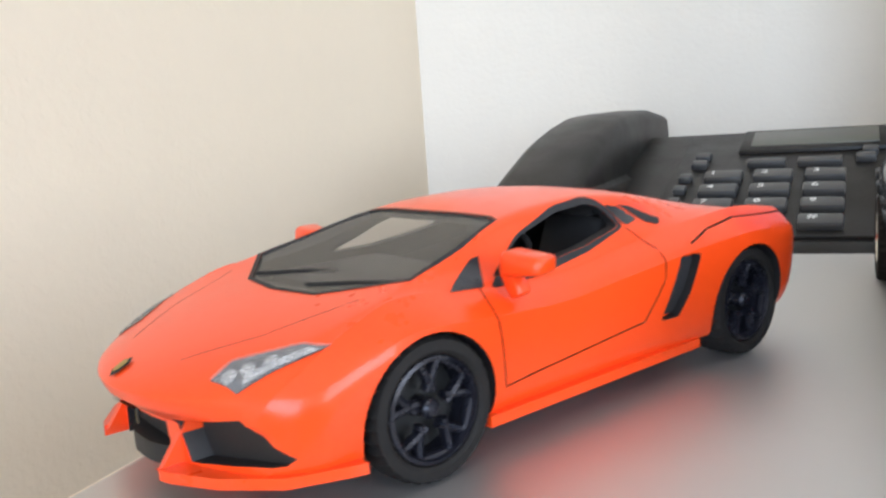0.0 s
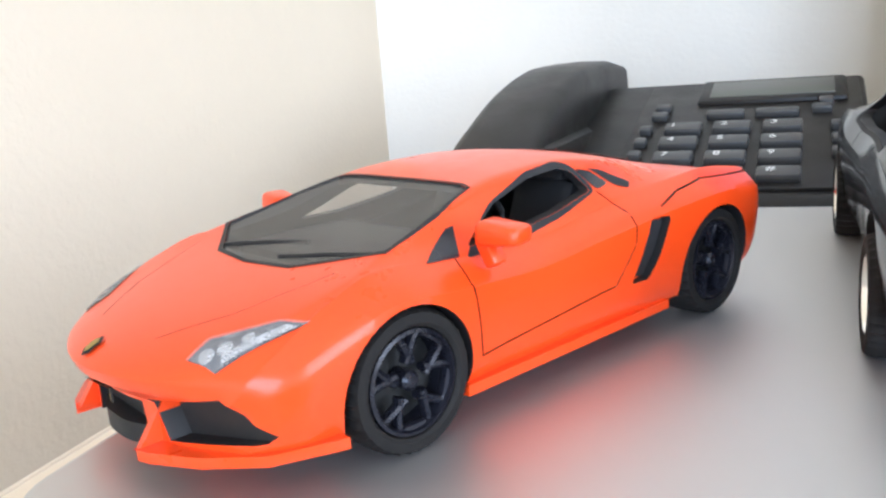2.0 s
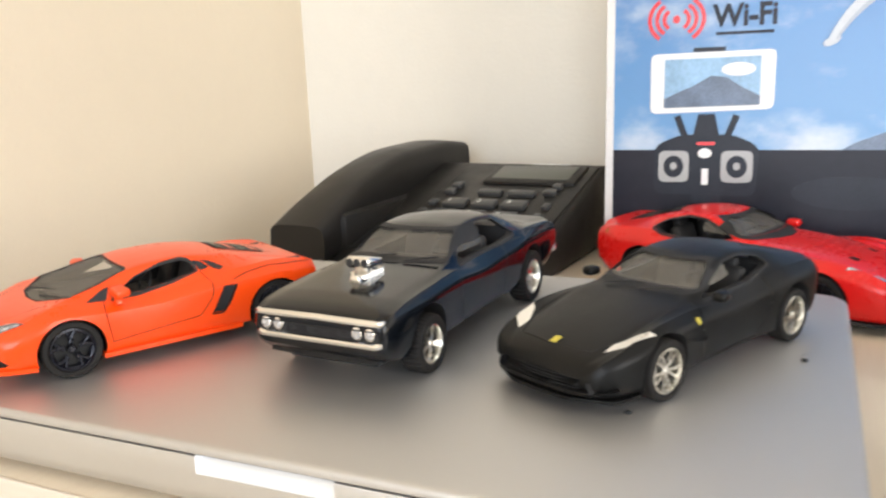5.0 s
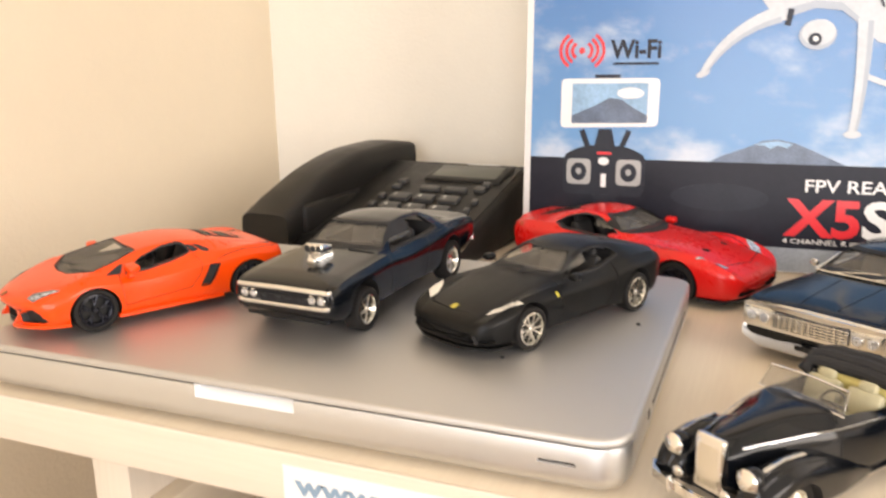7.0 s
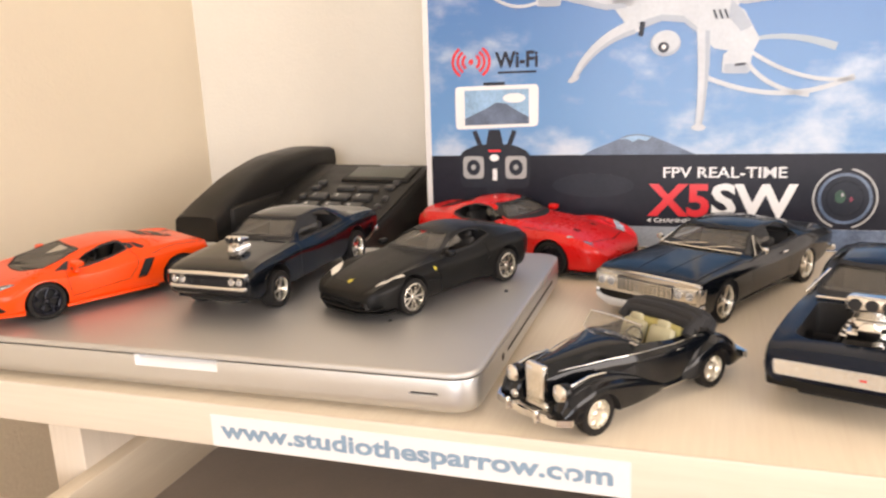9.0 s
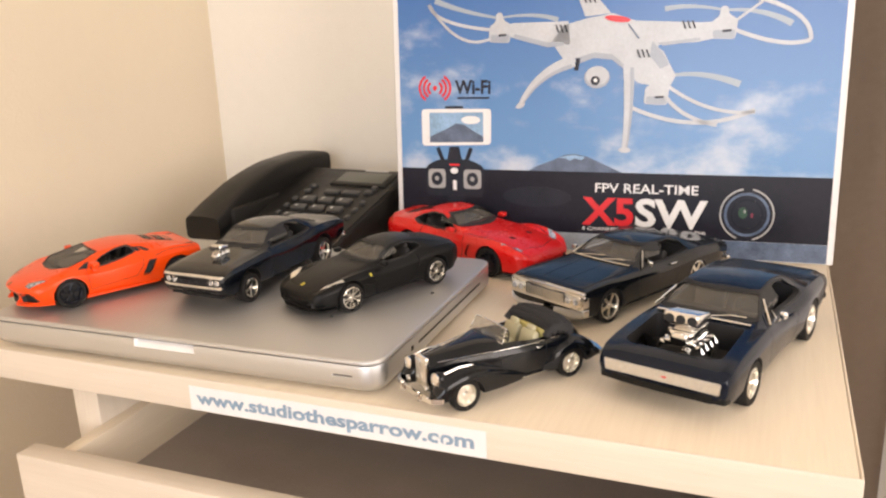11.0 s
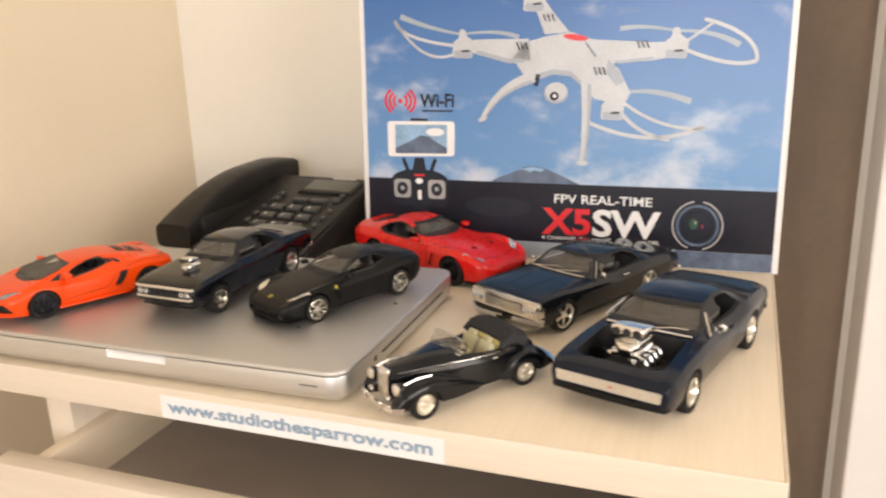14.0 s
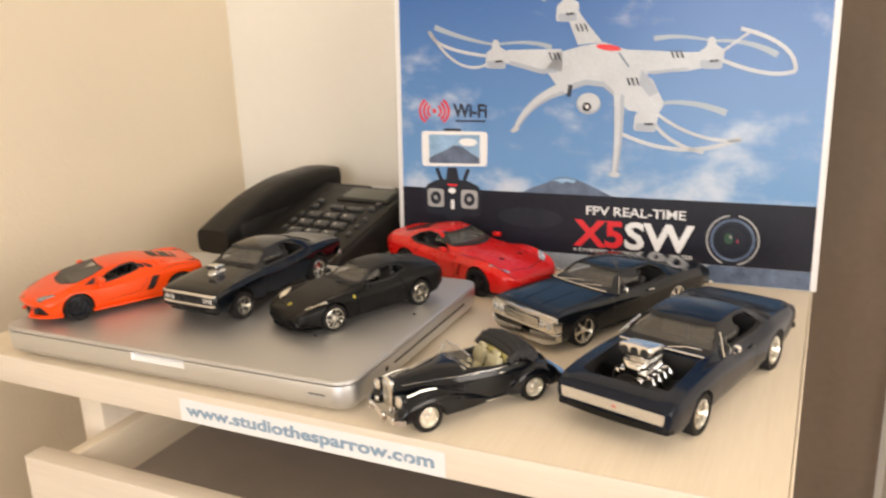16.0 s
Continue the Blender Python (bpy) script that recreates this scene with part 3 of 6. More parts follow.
def wedge_supercar():
    k, hd = 0.0312, -118.4
    shell = shell_mesh(
        -2.02, 2.56,
        top=[(2.56, 0.47), (2.50, 0.54), (2.42, 0.595), (2.2, 0.68), (1.9, 0.76), (1.6, 0.825), (1.46, 0.855), (0.56, 1.12), (0.2, 1.175), (-0.2, 1.19), (-0.7, 1.14), (-1.3, 1.01), (-1.8, 0.90), (-1.96, 0.875), (-2.02, 0.83)],
        belt=[(2.56, 0.43), (2.40, 0.555), (2.2, 0.645), (1.8, 0.77), (1.35, 0.85), (0.9, 0.80), (0.4, 0.775), (-0.2, 0.83), (-0.9, 0.91), (-1.4, 0.945), (-1.9, 0.89), (-2.05, 0.83)],
        width=[(2.56, 0.84), (2.46, 0.90), (2.2, 0.955), (1.7, 0.985), (1.3, 0.99), (0.6, 0.955), (0, 0.955), (-0.8, 0.985), (-1.4, 1.015), (-1.85, 0.985), (-2.0, 0.95), (-2.05, 0.91)],
        shoulder=[(2.52, 0.93), (1.6, 0.86), (1.3, 0.85), (0.7, 0.86), (0.0, 0.86), (-0.9, 0.84), (-1.4, 0.84), (-2.14, 0.9)],
        topw=[(2.52, 0.7), (2.2, 0.78), (1.6, 0.80), (1.05, 0.72), (0.5, 0.645), (-0.1, 0.615), (-0.5, 0.625), (-1.0, 0.56), (-1.6, 0.6), (-2.14, 0.75)],
        bottom=[(2.52, 0.16), (2.1, 0.13), (1.0, 0.13), (-1.5, 0.14), (-1.9, 0.20), (-2.14, 0.34)],
        crown=[(2.52, 0.015), (2.2, 0.0), (1.6, 0.0), (1.2, 0.012), (0.98, 0.03), (0.3, 0.05), (-0.5, 0.055), (-1.2, 0.05), (-2.14, 0.02)], n=90, sweep=0.43, sweep_from=1.45)
    # the face leans back under the nose
    for v in shell.vertices:
        if v.co.x > 1.9:
            v.co.x -= 0.19 * min(max((0.54 - v.co.z) / 0.16, 0.0), 1.0) * (v.co.x - 1.9) / 0.66
    c = Toy("toy_sports_car", "glossy orange die-cast wedge supercar with black wheels on the laptop", "toy cars on the laptop", k,
            spot((-0.0232, 0.1240), (0.0169, 0.1982), 0.0330, hd), hd, LID, shell, M["orange"], 0.05, 1.07)
    xf, xr = 1.33, -1.37
    c.arches(xf, xr, 0.405, 0.415, inner=0.58, z=(0.29, 0.30))
    c.cavity(-0.75, 1.42, 0.42, 0.86, 0.055)
    side = [[(0.76, 0.835), (0.42, 1.0), (0.08, 1.085), (-0.20, 1.105), (-0.30, 1.07), (-0.36, 0.955), (0.0, 0.885), (0.4, 0.835)]]
    quarter = [(-0.335, 1.085), (-0.45, 1.06), (-0.54, 0.975), (-0.41, 0.95)]
    vent = [(-0.44, 1.075), (-0.56, 1.05), (-0.735, 0.955), (-0.67, 0.925), (-0.58, 0.955), (-0.50, 1.04)]
    # windscreen follows the slope, so it is outlined from above
    plan = [(1.53, -0.34), (1.57, 0.0), (1.53, 0.34), (1.25, 0.735), (0.85, 0.66), (0.52, 0.575), (0.50, 0.50), (0.53, 0.25), (0.545, 0.0), (0.53, -0.25), (0.50, -0.50), (0.52, -0.575), (0.85, -0.66), (1.25, -0.735)]
    for sgn in (1, -1):
        a, b = (0.3, 1.6) if sgn > 0 else (-1.6, -0.3)
        c.skin("window_frame", ring_cutter(rounded(grown(side[0], 0.045), 0.05), rounded(side[0], 0.04), "y", a, b), M["gap"], 0.003)
        c.cut(prism(rounded(side[0], 0.04), "y", a, b))
        c.skin("quarter_window", prism(rounded(quarter, 0.03), "y", a, b), M["smoke"], 0.005)
        c.skin("window_vent", prism(rounded(vent, 0.02), "y", a, b), M["gap"], 0.005)
        # triangular pane ahead of the door mirror
        c.skin("front_quarter_window", prism([(1.09, 0.825), (0.85, 0.805), (0.77, 0.945), (0.83, 0.94)], "y", a, b), M["smoke"], 0.005)
        # slanting air intake behind the door
        duct = [(-0.63, 0.75), (-0.82, 0.74), (-0.70, 0.50), (-0.60, 0.37), (-0.43, 0.375)]
        c.scribe(prism(rounded(duct, 0.03), "y", a, b), 0.07)
        c.skin("side_duct", prism(rounded(grown(duct, -0.02), 0.03), "y", a, b), M["gap"], -0.05)
        # headlamps lie on the fender's upper face
        s = sgn
        lamp = [(2.24, s * 0.58), (2.19, s * 0.72), (1.80, s * 0.865), (1.88, s * 0.76), (2.12, s * 0.57)]
        lamp = lamp if s > 0 else lamp[::-1]
        c.skin("headlamp_reflector", prism(lamp, "z", 0.47, 1.0), M["lampdark"], 0.004)
        lens = c.skin("headlamp", prism(grown(lamp, 0.006), "z", 0.47, 1.0), M["lamp"], 0.012, label="clear silver headlamp")
        for lx, ly, rr in ((2.18, 0.64, 0.036), (2.11, 0.68, 0.034), (2.02, 0.73, 0.030)):
            c.skin("lamp_lens", prism(ellipse(lx, s * ly, rr, rr, 16), "z", 0.47, 1.0), M["lampin"], 0.008, parent=lens)
        c.skin("lamp_strip", prism([(2.14, s * 0.70), (2.16, s * 0.72), (1.84, s * 0.845), (1.87, s * 0.80)][::s], "z", 0.47, 1.0), M["lampin"], 0.008, parent=lens)
        # lower corner intakes in the nose
        hole = [(s * 0.35, 0.405), (s * 0.74, 0.46), (s * 0.89, 0.275), (s * 0.86, 0.245), (s * 0.42, 0.205)]
        well = prism(hole if s > 0 else hole[::-1], "x", 1.0, 3)
        for v in well.verts:
            if v.co.x < 2:
                v.co.x = 2.21 - 0.36 * (abs(v.co.y) - 0.38)
        c.cut(well)
        # tail lamps
        c.skin("tail_lamp", prism([(s * 0.45, 0.70), (s * 0.85, 0.72), (s * 0.82, 0.80), (s * 0.45, 0.78)], "x", -3, -1.8), M["redp"], 0.006)
        # door mirror
        bm = box(-0.085, 0.095, -0.125, 0.125, -0.055, 0.078, 0.042, 3)
        for v in bm.verts:
            v.co.z *= 1.0 - 0.25 * (v.co.y > 0)
            v.co.x -= 0.10 * v.co.z
        mir = c.add("door_mirror", bm, c.paint, m=pose(0.71, s * 1.00, 0.915, 0, 0, 8 * s))
        c.add("mirror_stalk", box(-0.05, 0.05, -0.03, 0.05, -0.1, 0.07, 0.02), c.paint, mir, m=pose(0.72, s * 0.90, 0.835, 28 * s, 0, 0))
    door = [(0.88, 0.80), (0.90, 0.70), (0.85, 0.30), (-0.28, 0.40), (-0.46, 0.62), (-0.50, 0.80), (-0.40, 0.94)]
    for a, b in ((0.35, 1.6), (-1.6, -0.35)):
        c.scribe(strip_prisms([door, [(-0.78, 0.80), (-1.0, 0.86), (-1.30, 0.90), (-1.95, 0.86)]], "y", a, b, 0.010), 0.025)
    c.cut(prism(plan, "z", 0.80, 1.4))
    c.skin("windscreen_frame", ring_cutter(grown(plan, 0.022), plan, "z", 0.80, 1.6), M["gap"], 0.003)
    c.skin("windscreen", prism(grown(plan, 0.01), "z", 0.78, 1.4), M["glass"], -0.012)
    # bonnet line, front lid, middle grille, chin
    c.scribe(strip_prisms([[(2.25, 0.30), (1.95, 0.50), (1.5, 0.66)], [(2.25, -0.30), (1.95, -0.50), (1.5, -0.66)]], "z", 0.47, 1.2, 0.005), 0.012)
    c.cut(prism([(-0.27, 0.37), (0.27, 0.37), (0.32, 0.0), (-0.32, 0.0)], "x", 2.27, 3))
    c.add("lower_grille", box(2.272, 2.285, -0.26, 0.26, 0.15, 0.36), M["under"])
    c.skin("engine_cover", prism(rounded([(-0.82, -0.30), (-0.82, 0.30), (-1.55, 0.34), (-1.55, -0.34)], 0.05), "z", 0.8, 1.5), M["under"], 0.006)
    for i in range(4):
        x = -0.88 - 0.17 * i
        c.skin("cover_slat", prism([(x, -0.27), (x, 0.27), (x - 0.09, 0.28), (x - 0.09, -0.28)], "z", 0.8, 1.5), c.paint if i % 2 else M["glassd"], 0.014)
    c.body()
    # badge, splitter lip, sills
    bd = c.skin("nose_badge", prism([(2.485, -0.0), (2.46, 0.035), (2.40, 0.04), (2.365, 0.0), (2.40, -0.04), (2.46, -0.035)], "z", 0.3, 1.0), M["gap"], 0.012)
    c.skin("badge_centre", prism([(2.47, -0.0), (2.45, 0.022), (2.405, 0.026), (2.385, 0.0), (2.405, -0.026), (2.45, -0.022)], "z", 0.3, 1.0), M["gold"], 0.017, parent=bd)
    lip = prism(rounded([(2.29, -0.33), (2.375, -0.12), (2.38, 0.0), (2.375, 0.12), (2.29, 0.33), (2.05, 0.33), (2.05, -0.33)], 0.05), "z", 0.135, 0.235)
    c.add("lower_lip", lip, M["under"], label="black lower lip")
    for s in (1, -1):
        edge = [(2.44, s * 0.37), (2.42, s * 0.44), (2.29, s * 0.66), (2.08, s * 0.87), (1.80, s * 0.975), (1.74, s * 0.99), (1.74, s * 0.70), (2.05, s * 0.36)]
        c.add("splitter", prism(edge if s > 0 else edge[::-1], "z", 0.145, 0.198), c.paint)
        fin = [(2.44, 0.19), (2.425, 0.19), (2.27, 0.41), (2.10, 0.41), (2.10, 0.185)]
        c.add("nose_fin", prism(fin, "y", min(s * 0.335, s * 0.375), max(s * 0.335, s * 0.375)), c.paint)
    for s in (1, -1):
        c.add("side_skirt", prism([(0.98, s * 0.80), (0.97, s * 0.95), (-0.85, s * 0.94), (-0.92, s * 0.80)], "z", 0.115, 0.175), c.paint)
    c.add("chassis", box(-1.9, 1.9, -0.62, 0.62, 0.12, 0.30, 0.03), M["under"])
    c.add("dashboard", box(0.38, 1.25, -0.72, 0.72, 0.60, 0.79, 0.08), M["inside"])
    c.cabin([(-0.05, 0.36, 0.24, 0.58), (-0.05, -0.36, 0.24, 0.58)], 0.42, wheel_at=(0.22, 0.36, 0.80))
    for a in ((0.98, -0.30, 0.60, 0.10), (0.98, 0.25, 0.60, 0.45)):
        bm = tube([(1.46, a[1] - 0.12, 0.845), (1.36, a[1] + 0.18, 0.875), (1.26, a[1] + 0.42, 0.885)], 0.012, 6)
        c.add("wiper", bm, M["under"])
    c.add("rear_view_mirror", box(-0.03, 0.03, -0.11, 0.11, -0.03, 0.03, 0.02), M["inside"], m=pose(0.25, 0, 1.06))
    c.wheels(xf, xr, 0.985, 0.365, 0.29, M["rimdark"], "loop", rr=0.375, rim_r=0.72, spokes=5)
    return c


def muscle_body(k, name, label, group, place, hd, z, paint, wide=1.0, lift=0.0, nose=0.62):
    shell = shell_mesh(
        -2.62, 2.62,
        top=[(2.62, 0.72), (2.5, 0.80), (2.2, 0.86), (1.3, 0.945), (0.82, 0.985), (0.72, 1.0), (0.3, 1.26), (0.05, 1.335), (-0.4, 1.36), (-0.85, 1.33), (-1.15, 1.24), (-1.65, 1.05), (-2.0, 1.0), (-2.5, 0.98), (-2.62, 0.92)],
        belt=[(2.62, 0.70), (2.3, 0.80), (1.4, 0.88), (0.7, 0.90), (0.0, 0.86), (-0.8, 0.93), (-1.4, 1.0), (-2.2, 0.955), (-2.62, 0.87)],
        width=[(2.62, 0.86), (2.55, 0.92), (2.2, 0.96), (1.4, 0.975), (0.5, 0.95), (-0.3, 0.94), (-1.3, 0.985), (-2.2, 0.95), (-2.62, 0.90)],
        shoulder=[(2.62, 0.97), (1.4, 0.93), (0.5, 0.92), (-0.6, 0.91), (-1.4, 0.9), (-2.62, 0.94)],
        topw=[(2.62, 0.82), (1.4, 0.80), (0.75, 0.78), (0.3, 0.66), (-0.1, 0.62), (-0.8, 0.61), (-1.2, 0.64), (-1.7, 0.74), (-2.62, 0.8)],
        bottom=[(2.62, 0.40), (2.4, 0.30), (1.9, 0.24), (0, 0.22), (-1.6, 0.24), (-2.3, 0.32), (-2.62, 0.42)],
        crown=[(2.62, 0.02), (1.4, 0.035), (0.8, 0.03), (0.3, 0.05), (-0.4, 0.06), (-1.0, 0.055), (-1.7, 0.03), (-2.62, 0.02)], n=80)
    c = Toy(name, label, group, k, place, hd, z, shell, paint, lift, wide, nose)
    c.arches(1.47, -1.50, 0.40, 0.42, z=(0.33, 0.35))
    c.cavity(-1.1, 0.7, 0.5, 0.84, 0.06)
    side = [[(0.50, 0.94), (0.18, 1.21), (-0.1, 1.26), (-0.55, 1.265), (-0.84, 1.23), (-1.10, 1.03), (-1.0, 0.985), (-0.62, 0.95)]]
    screen = [(-0.72, 1.015), (0.72, 1.015), (0.60, 1.27), (-0.60, 1.27)]
    windows(c, side, screen, [(-0.60, 1.08), (0.60, 1.08), (0.52, 1.27), (-0.52, 1.27)], -0.35, 0.03, side_glass=False)
    for a, b in ((0.35, 1.6), (-1.6, -0.35)):
        c.scribe(strip_prisms([[(0.62, 0.9), (0.66, 0.6), (0.60, 0.27), (-0.62, 0.27), (-0.68, 0.92)]], "y", a, b, 0.016), 0.025)
    return c


def blower(c, x, z, s=1.0, tall=False):
    """Chromed supercharger with a three-hole scoop, as far as it shows above the bonnet."""
    eng = c.add("engine", box(-0.26 * s, 0.26 * s, -0.20 * s, 0.20 * s, -0.04, 0.10 * s, 0.03), M["chrome"], m=pose(x, 0, z))
    c.add("blower_case", box(-0.24 * s, 0.25 * s, -0.15 * s, 0.15 * s, 0.09 * s, 0.22 * s, 0.05, 3), M["chrome"], eng, m=pose(x, 0, z))
    for i in range(7):
        c.add("case_rib", box(-0.22 * s + i * 0.065 * s, -0.19 * s + i * 0.065 * s, -0.165 * s, 0.165 * s, 0.08 * s, 0.225 * s, 0.01, 1), M["chrome"], eng, m=pose(x, 0, z))
    c.add("carburettor", box(-0.12 * s, 0.14 * s, -0.12 * s, 0.12 * s, 0.22 * s, 0.30 * s, 0.02), M["chrome"], eng, m=pose(x, 0, z))
    bm = box(-0.17 * s, 0.24 * s, -0.22 * s, 0.22 * s, 0.28 * s, 0.45 * s, 0.05, 3)
    for v in bm.verts:
        if v.co.x < 0:
            v.co.z -= (v.co.z - 0.28 * s) * 0.35
    c.add("scoop", bm, M["chrome"], eng, "chrome air scoop with three round mouths", m=pose(x, 0, z))
    for y in (-0.135, 0, 0.135):
        c.add("scoop_mouth", disc(0.058 * s, 0, 0.01, 20, "x"), M["gap"], eng, m=pose(x + 0.236 * s, y * s, z + 0.37 * s))
    c.add("pulley", disc(0.10 * s, 0, 0.05, 24, "x", 0.01), M["chrome"], eng, m=pose(x + 0.26 * s, 0, z + 0.12 * s))
    c.add("pulley", disc(0.07 * s, 0, 0.05, 24, "x", 0.01), M["chrome"], eng, m=pose(x + 0.27 * s, 0.08 * s, z - 0.05 * s))
    for sy in (-1, 1):
        for i in range(4):
            xx = x - 0.22 * s + i * 0.15 * s
            bm = tube([(xx, sy * 0.16 * s, z + 0.04), (xx, sy * 0.23 * s, z + 0.05 * s), (xx - 0.02, sy * 0.27 * s, z - 0.02 * s), (xx - 0.03, sy * 0.27 * s, z - 0.14 * s)], 0.026 * s, 8)
            c.add("exhaust_pipe", bm, M["chrome"], eng)


def chrome_nose_muscle_car():
    k, hd = 0.0338, -92.8
    c = muscle_body(k, "toy_muscle_car", "glossy black die-cast muscle car with chrome front ring and bonnet blower", "toy cars on the laptop",
                    spot((0.1025, 0.1755), (0.1085, 0.2730), 0.0300, hd), hd, LID, M["gloss"], 0.91, 0.045)
    # full-width grille in a chrome ring
    c.scribe(prism(rounded([(-0.84, 0.53), (0.84, 0.53), (0.86, 0.70), (-0.86, 0.70)], 0.06), "x", 2.0, 3), 0.06)
    c.skin("grille", prism(rounded([(-0.84, 0.53), (0.84, 0.53), (0.86, 0.70), (-0.86, 0.70)], 0.06), "x", 2.0, 3), M["gap"], -0.05)
    c.body()
    ring = rounded([(-0.88, 0.50), (0.88, 0.50), (0.91, 0.735), (0.0, 0.76), (-0.91, 0.735)], 0.11, 5)
    pts = [(2.66 - 0.10 * abs(y) ** 3 - (0.16 if abs(y) > 0.86 else 0), y, z) for y, z in ring]
    bm = tube(pts, 0.036, 8, closed=True)
    b = c.add("front_bumper", bm, M["chrome"], label="chrome bumper ring")
    for i in range(6):
        z = 0.555 + i * 0.027
        c.add("grille_bar", box(2.565, 2.585, -0.45, 0.45, z, z + 0.009), M["rimdark"], b)
    for s in (1, -1):
        for y in (0.55, 0.72):
            c.add("headlamp_bezel", box(2.54, 2.585, s * y - 0.083, s * y + 0.083, 0.54, 0.70, 0.02), M["gap"], b)
            c.add("headlamp", disc(0.07, 0, 0.03, 24, "x", 0.012), M["chrome"], b, m=pose(2.585, s * y, 0.62))
            c.add("headlamp_lens", disc(0.052, 0, 0.012, 24, "x", 0.004), M["lampin"], b, m=pose(2.612, s * y, 0.62))
    c.add("valance", prism(rounded([(2.44, 0.78), (2.50, 0.0), (2.44, -0.78), (2.2, -0.80), (2.2, 0.80)], 0.04), "z", 0.27, 0.41), c.paint)
    c.add("rear_bumper", box(-2.69, -2.58, -0.9, 0.9, 0.42, 0.54, 0.04), M["chrome"])
    blower(c, 1.32, 0.83, 0.80)
    c.add("chassis", box(-2.3, 2.2, -0.62, 0.62, 0.17, 0.36, 0.03), M["under"])
    c.add("dashboard", box(0.2, 0.55, -0.78, 0.78, 0.78, 0.96, 0.06), M["inside"])
    c.cabin([(-0.25, 0.38, 0.26, 0.55), (-0.25, -0.38, 0.26, 0.55)], 0.5, wheel_at=(0.12, 0.38, 0.98))
    for y in (-0.42, 0.2):
        c.add("wiper", tube([(0.82, y, 1.005), (0.74, y + 0.25, 1.04), (0.70, y + 0.45, 1.055)], 0.012, 6), M["gap"])
    c.add("steering_column_mirror", box(-0.02, 0.02, -0.1, 0.1, -0.03, 0.03, 0.015), M["inside"], m=pose(0.12, 0, 1.22))
    c.wheels(1.47, -1.50, 0.985, 0.33, 0.27, M["bright"], "five", rr=0.36, spokes=5)
    return c


def open_bonnet_muscle_car():
    k, hd = 0.0402, -106.5
    c = muscle_body(k, "toy_muscle_car", "dark blue-black die-cast muscle car with open engine bay and chrome blower", "toy cars on the desk",
                    spot((0.4567, 0.1630), (0.4880, 0.2690), 0.0385, hd), hd, 0.0, M["navy"], 1.06, 0.0, 0.76)
    c.scribe(prism(rounded([(-0.82, 0.48), (0.82, 0.48), (0.84, 0.68), (-0.84, 0.68)], 0.04), "x", 2.0, 3), 0.03)
    c.cut(prism(rounded([(0.98, -0.66), (0.98, 0.66), (2.05, 0.70), (2.2, 0.56), (2.2, -0.56), (2.05, -0.70)], 0.06), "z", 0.55, 1.5))
    c.body()
    g = c.add("front_grille", prism(rounded([(-0.81, 0.49), (0.81, 0.49), (0.83, 0.67), (-0.83, 0.67)], 0.03), "x", 2.56, 2.605), M["mesh"], label="fine silver mesh grille")
    for i in range(54):
        y = -0.80 + i * 0.0302
        c.add("grille_rib", box(2.603, 2.613, y, y + 0.014, 0.50, 0.66), M["bright"], g, smooth=0)
    c.add("grille_badge", box(2.61, 2.618, 0.02, 0.09, 0.565, 0.59, 0.004), M["redp"], g)
    c.add("front_bumper", prism(rounded([(2.60, 0.88), (2.66, 0.4), (2.67, 0), (2.66, -0.4), (2.60, -0.88), (2.4, -0.93), (2.4, 0.93)], 0.05), "z", 0.36, 0.46), M["satin"])
    c.add("rear_bumper", box(-2.69, -2.58, -0.9, 0.9, 0.42, 0.54, 0.04), M["satin"])
    c.add("engine_block", box(1.15, 2.0, -0.3, 0.3, 0.5, 0.72, 0.05), M["under"])
    c.add("battery", box(1.85, 2.05, 0.32, 0.55, 0.55, 0.78, 0.02), M["under"])
    blower(c, 1.46, 0.77, 1.2)
    for s in (1, -1):
        tri = [(0.50, 0.93), (0.36, 0.93), (0.27, 1.13), (0.33, 1.10)]
        a, b = (0.4, 1.6) if s > 0 else (-1.6, -0.4)
        c.add("vent_window_frame", tube([(0.54, s * 0.872, 0.935), (0.24, s * 0.675, 1.20), (0.24, s * 0.865, 0.94)], 0.018, 6, closed=True), M["chrome"])
        if s > 0:
            st = c.add("mirror_stalk", tube([(0.36, s * 0.88, 0.92), (0.38, s * 0.97, 0.99), (0.38, s * 0.99, 1.02)], 0.014, 6), M["chrome"])
            c.add("door_mirror", disc(0.065, -0.03, 0.03, 24, "x", 0.02), M["chrome"], st, m=pose(0.38, s * 1.0, 1.06))
        c.add("door_handle", box(-0.52, -0.36, s * 0.945 - 0.012, s * 0.945 + 0.012, 0.80, 0.83, 0.008), c.paint)
    cowl = tube([(0.86, -0.70, 0.985), (0.90, -0.3, 1.0), (0.91, 0, 1.003), (0.90, 0.3, 1.0), (0.86, 0.70, 0.985)], 0.02, 6)
    c.add("cowl_trim", cowl, M["chrome"])
    c.add("windscreen_wiper", tube([(0.84, 0.1, 1.01), (0.76, 0.36, 1.05), (0.74, 0.6, 1.05)], 0.014, 6), M["chrome"])
    c.add("chassis", box(-2.3, 2.2, -0.62, 0.62, 0.17, 0.36, 0.03), M["under"])
    c.add("dashboard", box(0.2, 0.55, -0.78, 0.78, 0.78, 0.96, 0.06), M["inside"])
    c.cabin([(-0.25, 0.38, 0.26, 0.55), (-0.25, -0.38, 0.26, 0.55)], 0.5, wheel_at=(0.12, 0.38, 0.98))
    c.wheels(1.47, -1.50, 0.97, 0.35, 0.26, M["bright"], "five", rr=0.38, spokes=5)
    return c


